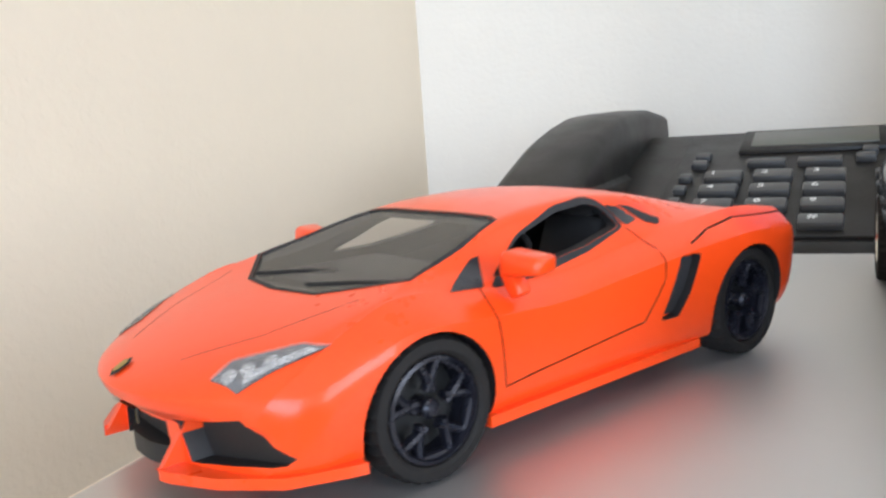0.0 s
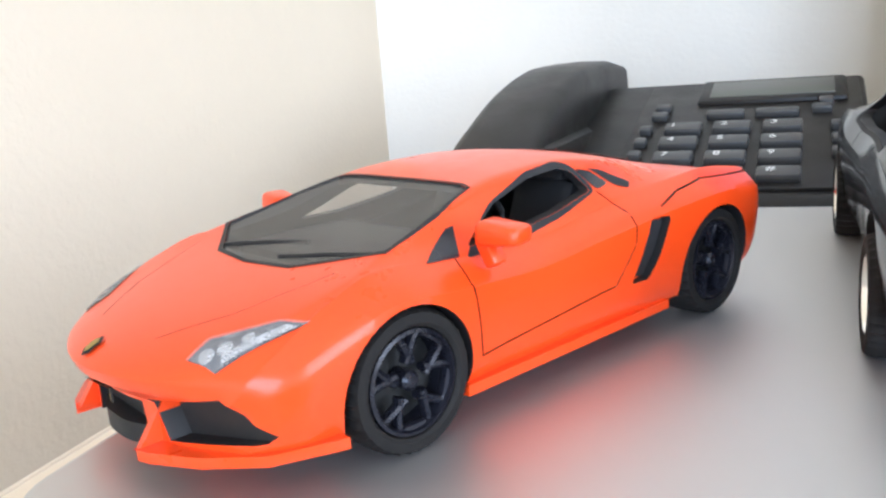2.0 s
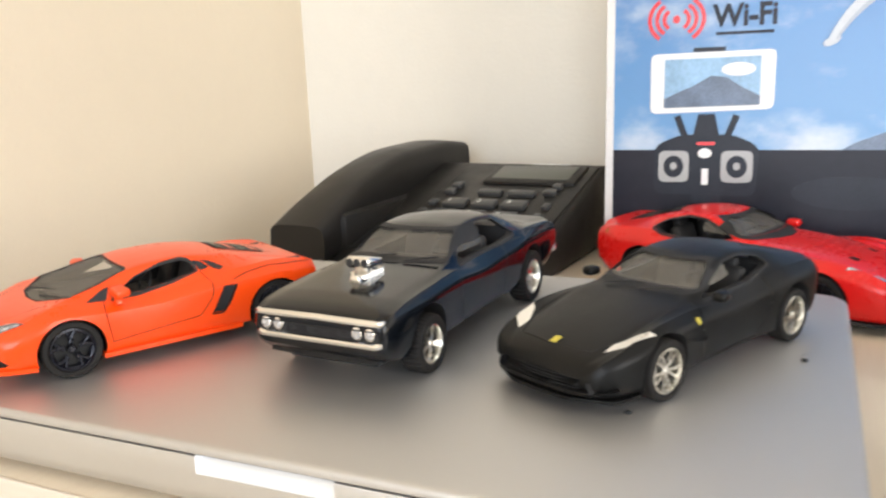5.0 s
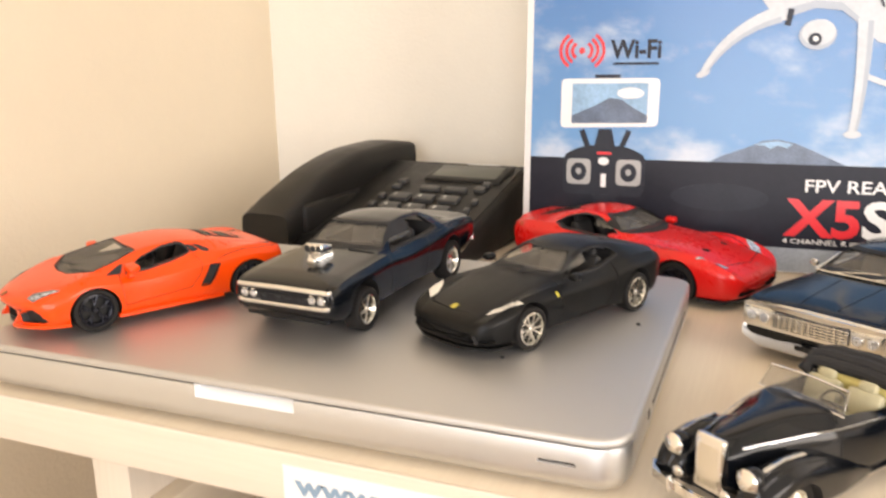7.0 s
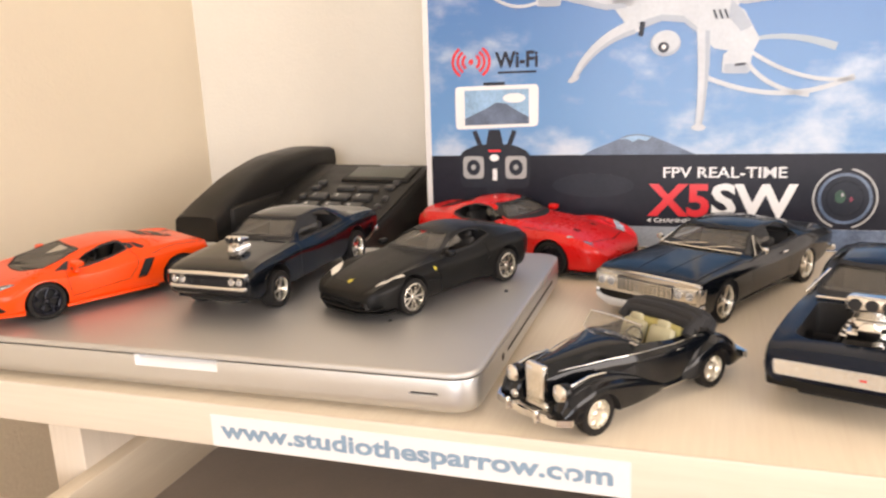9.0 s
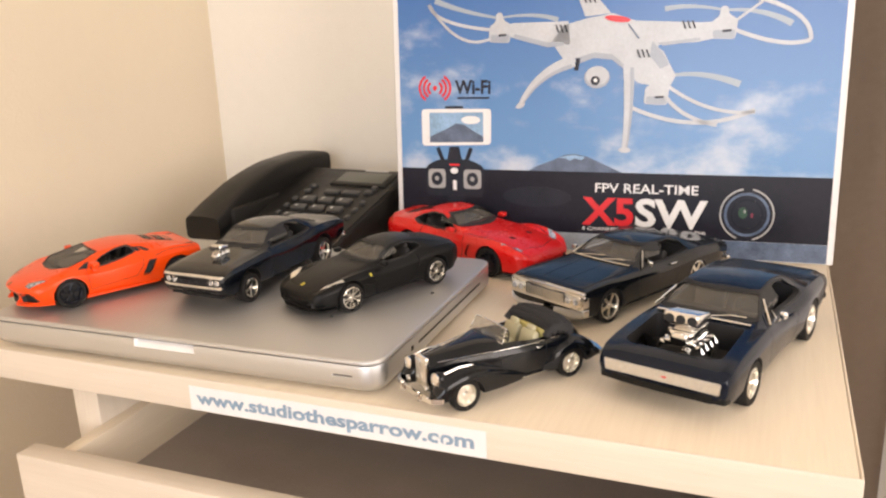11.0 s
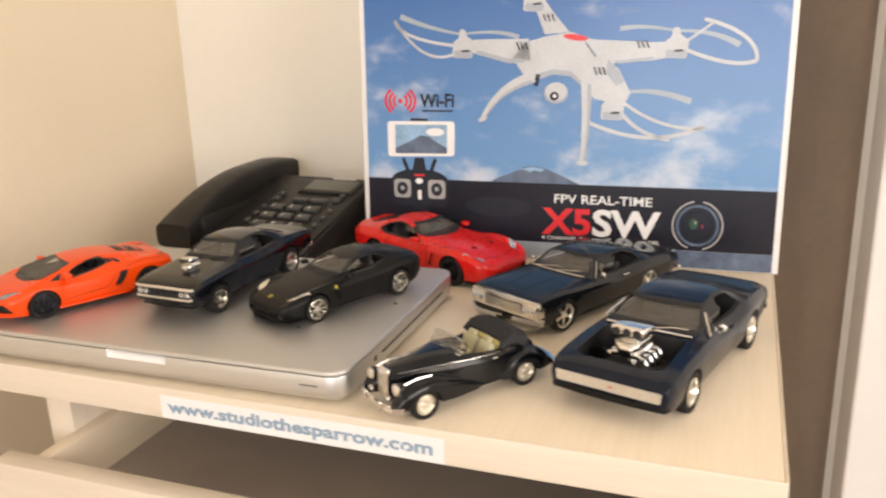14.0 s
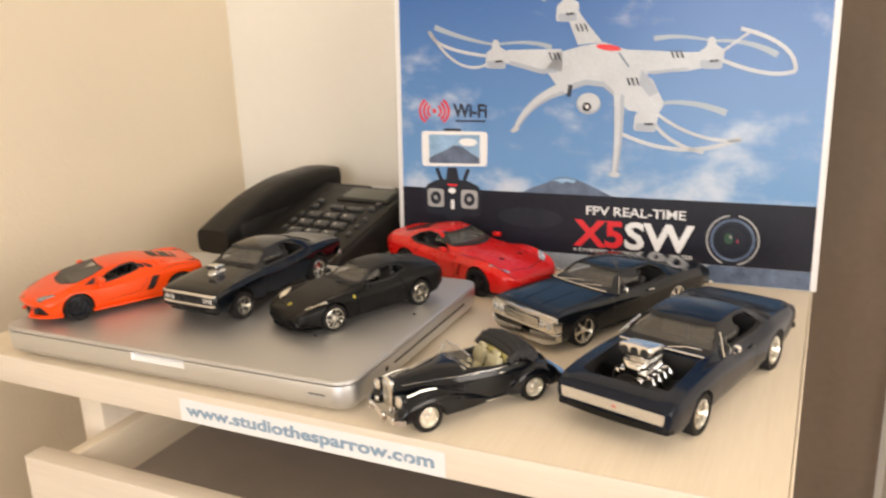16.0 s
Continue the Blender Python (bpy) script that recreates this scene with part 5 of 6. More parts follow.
def vintage_cabriolet():
    """Small post-war open tourer with separate wings."""
    k, hd = 0.0284, -126.0
    shell = shell_mesh(
        -2.2, 1.98,
        top=[(1.98, 1.02), (1.9, 1.12), (1.5, 1.17), (0.6, 1.25), (0.4, 1.26), (-0.6, 1.12), (-1.2, 1.17), (-1.6, 1.10), (-2.0, 0.90), (-2.2, 0.70)],
        belt=[(1.98, 0.92), (1.5, 1.0), (0.5, 1.05), (-0.3, 1.03), (-1.2, 1.06), (-1.7, 0.94), (-2.2, 0.55)],
        width=[(1.98, 0.24), (1.5, 0.38), (0.9, 0.56), (0.4, 0.70), (-0.4, 0.76), (-1.2, 0.76), (-1.8, 0.62), (-2.2, 0.38)],
        shoulder=[(1.98, 0.9), (0.5, 0.93), (-1.2, 0.92), (-2.2, 0.85)],
        topw=[(1.98, 0.5), (1.0, 0.5), (0.4, 0.7), (-1.2, 0.75), (-2.2, 0.5)],
        bottom=[(1.98, 0.5), (1.0, 0.32), (-1.5, 0.32), (-2.2, 0.42)],
        crown=[(1.98, 0.05), (1.0, 0.07), (0.3, 0.05), (-1.2, 0.05), (-2.2, 0.06)], n=60)
    c = Toy("toy_vintage_car", "glossy black die-cast vintage cabriolet with cream seats and chrome grille", "toy cars on the desk", k,
            spot((0.299, 0.105), (0.347, 0.166), 0.0205, hd), hd, 0.0, shell, M["gloss"])
    c.cut(prism(rounded([(0.28, -0.55), (0.28, 0.55), (-1.05, 0.60), (-1.05, -0.60)], 0.1), "z", 0.55, 2))
    for a, b in ((0.3, 1.6), (-1.6, -0.3)):
        c.scribe(strip_prisms([[(0.45, 0.98), (0.42, 0.36)], [(-0.75, 0.98), (-0.72, 0.7)]], "y", a, b, 0.018), 0.03)
    c.body()
    for s in (1, -1):
        wing = shell_mesh(
            -0.2, 2.12,
            top=[(2.12, 0.58), (2.0, 0.77), (1.75, 0.90), (1.42, 0.95), (1.0, 0.90), (0.5, 0.74), (-0.2, 0.46)], belt=[(2.12, 0.5), (1.9, 0.70), (1.42, 0.82), (0.8, 0.74), (-0.2, 0.40)],
            width=[(2.12, 0.15), (1.95, 0.23), (1.42, 0.27), (0.6, 0.24), (-0.2, 0.12)], shoulder=[(2.12, 0.9), (-0.2, 0.9)], topw=[(2.12, 0.5), (-0.2, 0.5)],
            bottom=[(2.12, 0.36), (1.42, 0.34), (0.6, 0.3), (-0.2, 0.28)], crown=[(2.12, 0.05), (1.42, 0.07), (-0.2, 0.03)], n=40)
        w2 = shell_mesh(
            -2.3, -0.65,
            top=[(-2.3, 0.44), (-2.1, 0.68), (-1.8, 0.88), (-1.42, 0.98), (-1.1, 0.93), (-0.65, 0.66)], belt=[(-2.3, 0.36), (-1.42, 0.84), (-0.65, 0.50)],
            width=[(-2.3, 0.12), (-1.9, 0.23), (-1.42, 0.26), (-1.0, 0.23), (-0.65, 0.12)], shoulder=[(-2.3, 0.9), (-0.65, 0.9)], topw=[(-2.3, 0.5), (-0.65, 0.5)],
            bottom=[(-2.3, 0.30), (-1.42, 0.3), (-0.65, 0.3)], crown=[(-2.3, 0.04), (-1.42, 0.07), (-0.65, 0.03)], n=32)
        for me, nm, x, r in ((wing, "front_wing", 1.42, 0.42), (w2, "rear_wing", -1.42, 0.42)):
            bm = bmesh.new()
            bm.from_mesh(me)
            bmesh.ops.translate(bm, vec=(0, s * 0.62, 0), verts=bm.verts)
            well = prism([(x + r * math.cos(2 * math.pi * i / 32), 0.30 + r * math.sin(2 * math.pi * i / 32)) for i in range(32)], "y", s * 0.46 if s > 0 else -1.5, 1.5 if s > 0 else -0.46)
            me2 = combine(solid(bm, 0), solid(well, 1), "DIFFERENCE")
            bm = bmesh.new()
            bm.from_mesh(me2)
            w = c.add(nm, bm, [c.paint, M["inside"]], smooth=34)
            if nm == "front_wing":
                ball = bmesh.new()
                bmesh.ops.create_uvsphere(ball, u_segments=24, v_segments=14, radius=0.15)
                bmesh.ops.scale(ball, vec=(1.1, 1, 1), verts=ball.verts)
                c.add("headlamp_shell", ball, c.paint, w, m=pose(1.93, s * 0.56, 0.80))
                c.add("headlamp", lathe([(0.001, 0), (0.001, 0.06), (0.08, 0.05), (0.125, 0.02), (0.15, 0.0), (0.14, -0.03)], 28, "x"), M["chrome"], w, m=pose(2.04, s * 0.56, 0.80))
                c.add("wing_trim", tube([(1.85, s * 0.63, 0.90), (1.5, s * 0.64, 0.962), (1.15, s * 0.66, 0.945)], 0.022, 6), M["chrome"], w)
                c.add("fog_lamp", disc(0.07, 0, 0.06, 20, "x", 0.015), M["chrome"], w, m=pose(2.12, s * 0.36, 0.55))
        c.add("running_board", box(-0.75, 0.75, s * 0.62 - 0.12, s * 0.62 + 0.12, 0.30, 0.36, 0.03), c.paint)
        c.add("sill_trim", box(-0.9, 0.8, s * 0.745 - 0.012, s * 0.745 + 0.012, 0.315, 0.345, 0.006), M["chrome"])
        c.add("waist_trim", tube([(1.8, s * 0.29, 1.03), (1.0, s * 0.515, 1.07), (0.45, s * 0.655, 1.07), (-0.4, s * 0.72, 1.045), (-1.0, s * 0.72, 1.06)], 0.008, 6), M["chrome"])
        c.add("door_handle", box(-0.62, -0.46, s * 0.76 - 0.015, s * 0.76 + 0.015, 0.93, 0.955, 0.008), M["chrome"])
    g = c.add("radiator_grille", box(1.93, 2.06, -0.215, 0.215, 0.42, 1.14, 0.05, 3), M["chrome"], label="tall chrome radiator grille")
    for i in range(22):
        z = 0.50 + i * 0.0245
        c.add("grille_bar", box(2.055, 2.07, -0.155, 0.155, z, z + 0.012), M["bright"], g, smooth=0)
    bp = [(2.06, 0.86), (2.24, 0.70), (2.30, 0.35), (2.31, 0.0), (2.30, -0.35), (2.24, -0.70), (2.06, -0.86)]
    b = c.add("front_bumper", prism(rounded(bp + [(2.0, -0.84), (2.19, -0.66), (2.25, -0.3), (2.26, 0), (2.25, 0.3), (2.19, 0.66), (2.0, 0.84)], 0.02), "z", 0.36, 0.47), M["chrome"])
    for s in (1, -1):
        c.add("overrider", box(2.27, 2.36, s * 0.34 - 0.03, s * 0.34 + 0.03, 0.32, 0.54, 0.025), M["chrome"], b)
    c.add("rear_bumper", prism(rounded([(-2.3, 0.86), (-2.44, 0.5), (-2.46, 0), (-2.44, -0.5), (-2.3, -0.86), (-2.24, -0.84), (-2.38, 0), (-2.24, 0.84)], 0.02), "z", 0.36, 0.48), M["chrome"])
    # windscreen, seats, folded roof
    fr = [(0.36, -0.62, 1.19), (0.20, -0.56, 1.47), (0.19, 0, 1.49), (0.20, 0.56, 1.47), (0.36, 0.62, 1.19), (0.42, 0, 1.25)]
    f = c.add("windscreen_frame", tube(fr, 0.017, 6, closed=True), M["chrome"])
    bm = bmesh.new()
    bm.faces.new([bm.verts.new(p) for p in fr])
    bmesh.ops.solidify(bm, geom=bm.faces[:], thickness=0.01)
    c.add("windscreen", bm, M["glass"], f)
    c.cabin([(-0.28, 0.30, 0.25, 0.5), (-0.28, -0.30, 0.25, 0.5)], 0.68, material="creamp", wheel_at=(0.1, 0.30, 1.18))
    bm = box(-1.02, -0.78, -0.56, 0.56, 0.62, 1.20, 0.08, 3)
    c.add("rear_seat", bm, M["cream"])
    hood = bmesh.new()
    for i, (x, z, r) in enumerate(((-0.92, 1.25, 0.10), (-1.04, 1.31, 0.12), (-1.20, 1.32, 0.13), (-1.36, 1.28, 0.12), (-1.50, 1.18, 0.10))):
        tube([(x + 0.16, -0.72, z - 0.14), (x + 0.05, -0.70, z - 0.02), (x, -0.56, z), (x - 0.03, 0, z + 0.02), (x, 0.56, z), (x + 0.05, 0.70, z - 0.02), (x + 0.16, 0.72, z - 0.14)], r, 10, hood)
    c.add("folded_roof", hood, M["hood_cloth"], label="folded black cloth roof")
    c.add("chassis", box(-2.0, 1.8, -0.45, 0.45, 0.20, 0.40, 0.04), M["under"])
    c.wheels(1.42, -1.42, 0.80, 0.36, 0.20, M["bright"], "cap", rim_r=0.66, spokes=14, lugs=False)
    return c


# ---- the room ----
WL, WB, WR, WF, ZF, ZC = -0.236, 0.608, 2.40, -2.55, -0.75, 1.75


def structure(name, bm, material, label, category):
    return tagged(put(name, bm, material, smooth=0), label, category, kind="structure")


structure("floor", box(WL - 0.1, WR + 0.1, WF - 0.1, WB + 0.1, ZF - 0.1, ZF), M["floor"], "brown laminate floor of the room", "floor")
structure("ceiling", box(WL - 0.1, WR + 0.1, WF - 0.1, WB + 0.1, ZC, ZC + 0.1), M["ceil"], "plain white painted ceiling of the room", "ceiling")
structure("wall_west", box(WL - 0.1, WL, WF - 0.1, WB + 0.1, ZF, ZC), M["wall"], "cream painted wall with fine plaster texture, darkened for weaker daylight", "wall")
structure("wall_north", box(WL, WR, WB, WB + 0.1, ZF, ZC), M["wall_lit"], "off-white painted wall behind the desk, lightened for stronger daylight", "wall")
# wall with the window, and wall with the added fill-light opening, as pieces round their openings
bm = box(WR, WR + 0.1, WF, WB, ZF, 0.0)
box_bm(bm, WR, WR + 0.1, WF, WB, 1.25, ZC)
box_bm(bm, WR, WR + 0.1, WF, -1.40, 0.0, 1.25)
box_bm(bm, WR, WR + 0.1, -0.10, WB, 0.0, 1.25)
structure("wall_east", bm, M["wall_lit"], "off-white painted wall with a wide window opening", "wall")
bm = box(WL, WR, WF - 0.1, WF, ZF, -0.15)
box_bm(bm, WL, WR, WF - 0.1, WF, 1.25, ZC)
box_bm(bm, WL, -0.05, WF - 0.1, WF, -0.15, 1.25)
box_bm(bm, 1.45, WR, WF - 0.1, WF, -0.15, 1.25)
structure("wall_south", bm, M["wall_lit"], "off-white painted wall with an added, unseen opening for fill light", "wall")

bm = bmesh.new()
fold = [(0.500 + 0.0054 * i, 0.6008 + 0.0026 * math.sin(i * 0.42) + 0.0008 * math.sin(i * 1.1)) for i in range(18)]
lo = [bm.verts.new((x, y, ZF + 0.02)) for x, y in fold]
hi = [bm.verts.new((x, y, ZC - 0.05)) for x, y in fold]
for i in range(17):
    bm.faces.new((lo[i], lo[i + 1], hi[i + 1], hi[i]))
bmesh.ops.solidify(bm, geom=bm.faces[:], thickness=0.002)
tagged(put("curtain", bm, M["curtain"], smooth=60), "brown-beige cloth curtain hanging against the wall", "curtain")
structure("door_frame", box(0.600, 0.80, 0.52, WB - 0.002, ZF, 1.35, 0.003), M["frame"], "white painted frame beside the curtain", "door frame")

# ---- desk with a drawer ----


def desk():
    d = empty("desk", pose(0.194, 0.33, -0.018), "pale wood-grain laminate desk with its top drawer open", "desk")
    inv = pose(-0.194, -0.33, 0.018)

    def add(name, b, material, label="", parent=None, smooth=30):
        bmesh.ops.transform(b, matrix=inv, verts=b.verts)
        return put(name, b, material, parent or d, label, smooth)
    add("desktop", box(-0.125, 0.5100, 0.0926, 0.595, -0.0235, 0.0, 0.0004), M["desk"])
    for name, e in (("front_edging", (-0.127, 0.512, 0.0907, 0.0925)), ("side_edging", (0.5101, 0.512, 0.0926, 0.595)), ("side_edging", (-0.127, -0.1251, 0.0926, 0.595))):
        add(name, box(*e, -0.0235, 0.0002, 0.0009, 3), M["deskx"] if name[0] == "f" else M["desk"])
    add("side_panel", box(-0.029, -0.005, 0.115, 0.56, ZF + 0.001, -0.0237, 0.001), M["deskz"])
    add("side_panel", box(0.466, 0.49, 0.115, 0.56, ZF + 0.001, -0.0237, 0.001), M["deskz"])
    add("back_panel", box(-0.005, 0.466, 0.545, 0.56, ZF + 0.001, -0.0237), M["deskx"])
    dr = add("drawer", box(-0.030, 0.49, 0.0580, 0.0760, -0.242, -0.0630, 0.0012), M["deskx"], "open drawer with a pale wood-grain front")
    for x in (-0.0002, 0.446):
        add("drawer_side", box(x - 0.005 if x < 0 else x, x + 0.007 if x < 0 else x + 0.013, 0.0761, 0.52, -0.20, -0.0645, 0.001), M["desk"], parent=dr)
    add("drawer_bottom", box(0.0066, 0.446, 0.0761, 0.52, -0.110, -0.105), M["grey"], parent=dr)
    add("drawer_back", box(0.0066, 0.446, 0.508, 0.52, -0.105, -0.075), M["desk"], parent=dr)
    add("drawer_runner", box(-0.0049, -0.0010, 0.116, 0.5, -0.084, -0.072), M["alub"], parent=dr)
    for i in range(2):
        z = -0.252 - 0.19 * i
        add("drawer_front", box(-0.0345, 0.488, 0.100, 0.1115, z - 0.18, z, 0.0012), M["deskx"])
    return d


def sticker():
    s = empty("sticker", pose(0.2108, 0.0906, -0.0140), "white paper strip with blue-grey web address on the desk edge", "sticker")
    put("paper_strip", box(-0.1055, 0.1055, -0.0002, 0.0, -0.0088, 0.0088), M["paper"], s, smooth=0)
    me = text_mesh("www.studiothesparrow.com", 0.0122, 0.198, bold=0.032)
    put_mesh("lettering", me, M["ink"], s, "blue-grey letters", 0, pose(-0.1, -0.0004, -0.0066))
    for x, z, w in ((0.0760, -0.0022, 0.0016), (0.0795, -0.0028, 0.0016), (0.0770, 0.0018, 0.0008)):
        put("worn_spot", box(x - w / 2, x + w / 2, -0.00055, -0.00045, z - 0.0018, z + 0.0018), M["paper"], s, smooth=0)
    return s


def laptop():
    x0, x1, y0, y1 = -0.0806, 0.2444, 0.0950, 0.3220
    cx, cy = (x0 + x1) / 2, (y0 + y1) / 2
    lp = empty("laptop", pose(cx, cy + 0.0005, 0, 0, 0, 0.76), "closed silver aluminium laptop lying on the desk", "laptop")
    a, b = (x1 - x0) / 2, (y1 - y0) / 2

    def slab(z0, z1, r, bevel, ins=0.0):
        poly = []
        for sx, sy, st in ((1, 1, 0), (-1, 1, 90), (-1, -1, 180), (1, -1, 270)):
            for i in range(9):
                t = radians(st + 90 * i / 8)
                poly.append((sx * (a - r - ins) + r * math.cos(t), sy * (b - r - ins) + r * math.sin(t)))
        bm = prism(poly, "z", z0, z1)
        return bm
    base = slab(0.0030, 0.0216, 0.014, 0)
    low = [e for e in base.edges if all(v.co.z < 0.0032 for v in e.verts)]
    bmesh.ops.bevel(base, geom=low, offset=0.0070, segments=6, profile=0.5, affect="EDGES")
    bmesh.ops.bevel(base, geom=[e for e in base.edges if all(v.co.z > 0.0215 for v in e.verts)], offset=0.0005, segments=2, profile=0.5, affect="EDGES")
    me = bpy.data.meshes.new("solid")
    base.to_mesh(me)
    base.free()
    nl, nr = 0.0575 - cx, 0.1075 - cx
    ramp = prism([(-b - 0.01, 0.0145), (-b + 0.0005, 0.0157), (-b + 0.0062, 0.0227), (-b + 0.0062, 0.03), (-b - 0.01, 0.03)], "x", nl, nr)
    me.materials.append(M["alub"]), me.materials.append(M["notch"])
    me = combine(me, solid(ramp, 1), "DIFFERENCE")
    slot = prism(rounded([(0.2110 - cx, 0.0132), (0.2255 - cx, 0.0132), (0.2255 - cx, 0.0148), (0.2110 - cx, 0.0148)], 0.0006), "y", -b - 0.01, -b + 0.002)
    me = combine(me, solid(slot, 1), "DIFFERENCE")
    put_mesh("base", me, [M["alub"], M["notch"]], lp, "silver aluminium base with thumb notch", 30)
    put("front_slot", box(0.2113 - cx, 0.2252 - cx, -b + 0.0012, -b + 0.002, 0.0134, 0.0146), M["gap"], lp)
    put("gap", slab(0.0216, 0.0224, 0.0135, 0, 0.0011), M["gap"], lp, smooth=30)
    lid = slab(0.0224, LID, 0.014, 0)
    bmesh.ops.bevel(lid, geom=[e for e in lid.edges if all(v.co.z > LID - 0.0002 for v in e.verts)], offset=0.0022, segments=4, profile=0.6, affect="EDGES")
    put("lid", lid, M["alu"], lp, "satin aluminium lid", 40)
    # lock slot and disc slot along the right side
    for y, w, h in ((0.146, 0.004, 0.0034), (0.222, 0.130, 0.0016)):
        put("port", box(a - 0.0015, a + 0.0002, y - cy - w / 2, y - cy + w / 2, 0.0150 - h / 2, 0.0150 + h / 2), M["gap"], lp, smooth=0)
    for sx in (-1, 1):
        for sy in (-1, 1):
            put("foot", disc(0.007, 0.0, 0.0038, 20, "z"), M["tyre"], lp, m=pose(sx * (a - 0.03), sy * (b - 0.025), 0))
    return lp


def telephone():
    """Desk phone: wedge base with keypad, display and a handset lying across its left."""
    ph = empty("telephone", pose(0.0, 0.4510, 0.0, 0, 0, PHONE_TURN), "black corded desk telephone with grey keys on the desk", "telephone")
    # wedge: low at the front (y = -0.085), high at the back
    W0, W1, Y0, Y1, ZA, ZB = -0.098, 0.079, -0.085, 0.085, 0.020, 0.060
    bm = bmesh.new()
    ring = [(Y0, 0.0), (Y0 - 0.002, ZA * 0.6), (Y0 + 0.004, ZA), (Y1 - 0.012, ZB), (Y1, ZB - 0.006), (Y1, 0.0)]
    prism(ring, "x", W0, W1, bm)
    bmesh.ops.bevel(bm, geom=bm.edges[:], offset=0.004, segments=3, profile=0.5, affect="EDGES")
    base = put("base", bm, M["black"], ph)
    tilt = math.degrees(math.atan2(ZB - ZA, Y1 - 0.012 - Y0 - 0.004))
    top = pose(0, Y0 + 0.004, ZA + 0.0002) @ pose(0, 0, 0, tilt, 0, 0)

    def add(name, b, material, label="", parent=None, smooth=30):
        bmesh.ops.transform(b, matrix=top, verts=b.verts)
        return put(name, b, material, parent or base, label, smooth)
    add("keypad_plate", box(-0.030, 0.076, 0.006, 0.150, -0.001, 0.0015, 0.001), M["black"])
    add("display_bezel", box(-0.002, 0.070, 0.112, 0.147, 0.0, 0.004, 0.002), M["black"])
    add("display", box(0.004, 0.064, 0.117, 0.142, 0.003, 0.0046, 0.0005), M["lcd"], "grey liquid-crystal display")
    add("maker_mark", box(0.022, 0.052, 0.1525, 0.155, 0.0, 0.0012), M["legend"], smooth=0)
    digits = "123456789*0#"
    for i in range(12):
        r, q = divmod(i, 3)
        x, y = -0.004 + q * 0.0225, 0.073 - r * 0.0190
        kk = add("key", box(x - 0.0088, x + 0.0088, y - 0.0055, y + 0.0055, 0.001, 0.0055, 0.0015), M["key"])
        me = text_mesh(digits[i], 0.0048 if digits[i] != "*" else 0.003, bold=0.02)
        for v in me.vertices:
            v.co = top @ Vector((v.co.x + x - 0.005, v.co.z + y - 0.0024, 0.0058))
        put_mesh("digit", me, M["legend"], kk, "", 0)
    for x, y, w in ((0.014, 0.093, 0.018), (0.038, 0.093, 0.020), (-0.018, 0.093, 0.008), (-0.018, 0.105, 0.008), (0.058, 0.097, 0.009), (0.060, 0.107, 0.007), (-0.022, 0.073, 0.006), (-0.022, 0.0565, 0.006), (-0.022, 0.04, 0.006), (0.064, 0.073, 0.005), (0.064, 0.0565, 0.005), (0.064, 0.04, 0.005)):
        add("function_key", box(x - w / 2, x + w / 2, y - 0.0035, y + 0.0035, 0.001, 0.005, 0.0012), M["key"])
    # handset: an arched bar with broad ends
    bm = bmesh.new()
    n, rings = 28, []
    for i in range(n):
        f = i / (n - 1)
        y = -0.100 + 0.210 * f
        zt = curve_through([(0, 0.038), (0.12, 0.050), (0.35, 0.067), (0.6, 0.0755), (0.85, 0.0765), (1, 0.073)], f)
        zb = curve_through([(0, 0.012), (0.2, 0.016), (0.5, 0.034), (0.8, 0.036), (1, 0.046)], f)
        hw = 0.0205 + 0.002 * (abs(f - 0.5) * 2) ** 2
        r = []
        for j in range(16):
            t = 2 * math.pi * j / 16
            cxx, szz = math.cos(t), math.sin(t)
            e = 0.42
            r.append(bm.verts.new((-0.0765 + hw * math.copysign(abs(cxx) ** e, cxx), y, (zt + zb) / 2 + (zt - zb) / 2 * math.copysign(abs(szz) ** e, szz))))
        rings.append(r)
    for i in range(n - 1):
        for j in range(16):
            bm.faces.new((rings[i][j], rings[i][(j + 1) % 16], rings[i + 1][(j + 1) % 16], rings[i + 1][j]))
    bm.faces.new(rings[0][::-1])
    bm.faces.new(rings[-1])
    hs = put("handset", bm, M["black"], ph, "black arched handset", 50)
    put("cradle", box(-0.092, -0.050, -0.08, 0.082, 0.01, 0.043, 0.006), M["black"], ph)
    return ph


PHONE_TURN = -4.0
M["navy"] = mat("blue_black_enamel", (0.005, 0.009, 0.019), 0.17, vary=0.15, scale=30, coat=0.08, rvary=0.04, spec=0.24)
M["mesh"] = mat("fine_silver_mesh", (0.62, 0.62, 0.62), 0.4, 0.7, vary=0.3, scale=700)
M["creamp"] = mat("pale_seat", (0.50, 0.46, 0.30), 0.55, vary=0.08, scale=80)
M["deskz"] = wood_mat("panel_laminate", (0.78, 0.69, 0.58), (0.70, 0.61, 0.50), 2)
desk()
sticker()
laptop()
telephone()

# ---- printed carton ----
BW, BH, BD = 0.424, 0.315, 0.085
carton = empty("carton", pose(0.5150, 0.4591, 0.0005) @ pose(0, 0, 0, -3.3, 0, 2.05) @ Matrix.Diagonal((0.98, 1, 1.005, 1)), "glossy printed cardboard box of a toy drone standing on the desk", "box")
CARD = pose(-BW, 0, 0)


def flat(name, poly, material, lift, label="", parent=None, smooth=0):
    """A printed patch on the front of the carton, u to the right, v up."""
    bm = prism(poly, "y", -0.00012 * (lift + 1), -0.00012 * lift - 0.00002)
    bmesh.ops.transform(bm, matrix=CARD, verts=bm.verts)
    return put(name, bm, material, parent or carton, label, smooth)


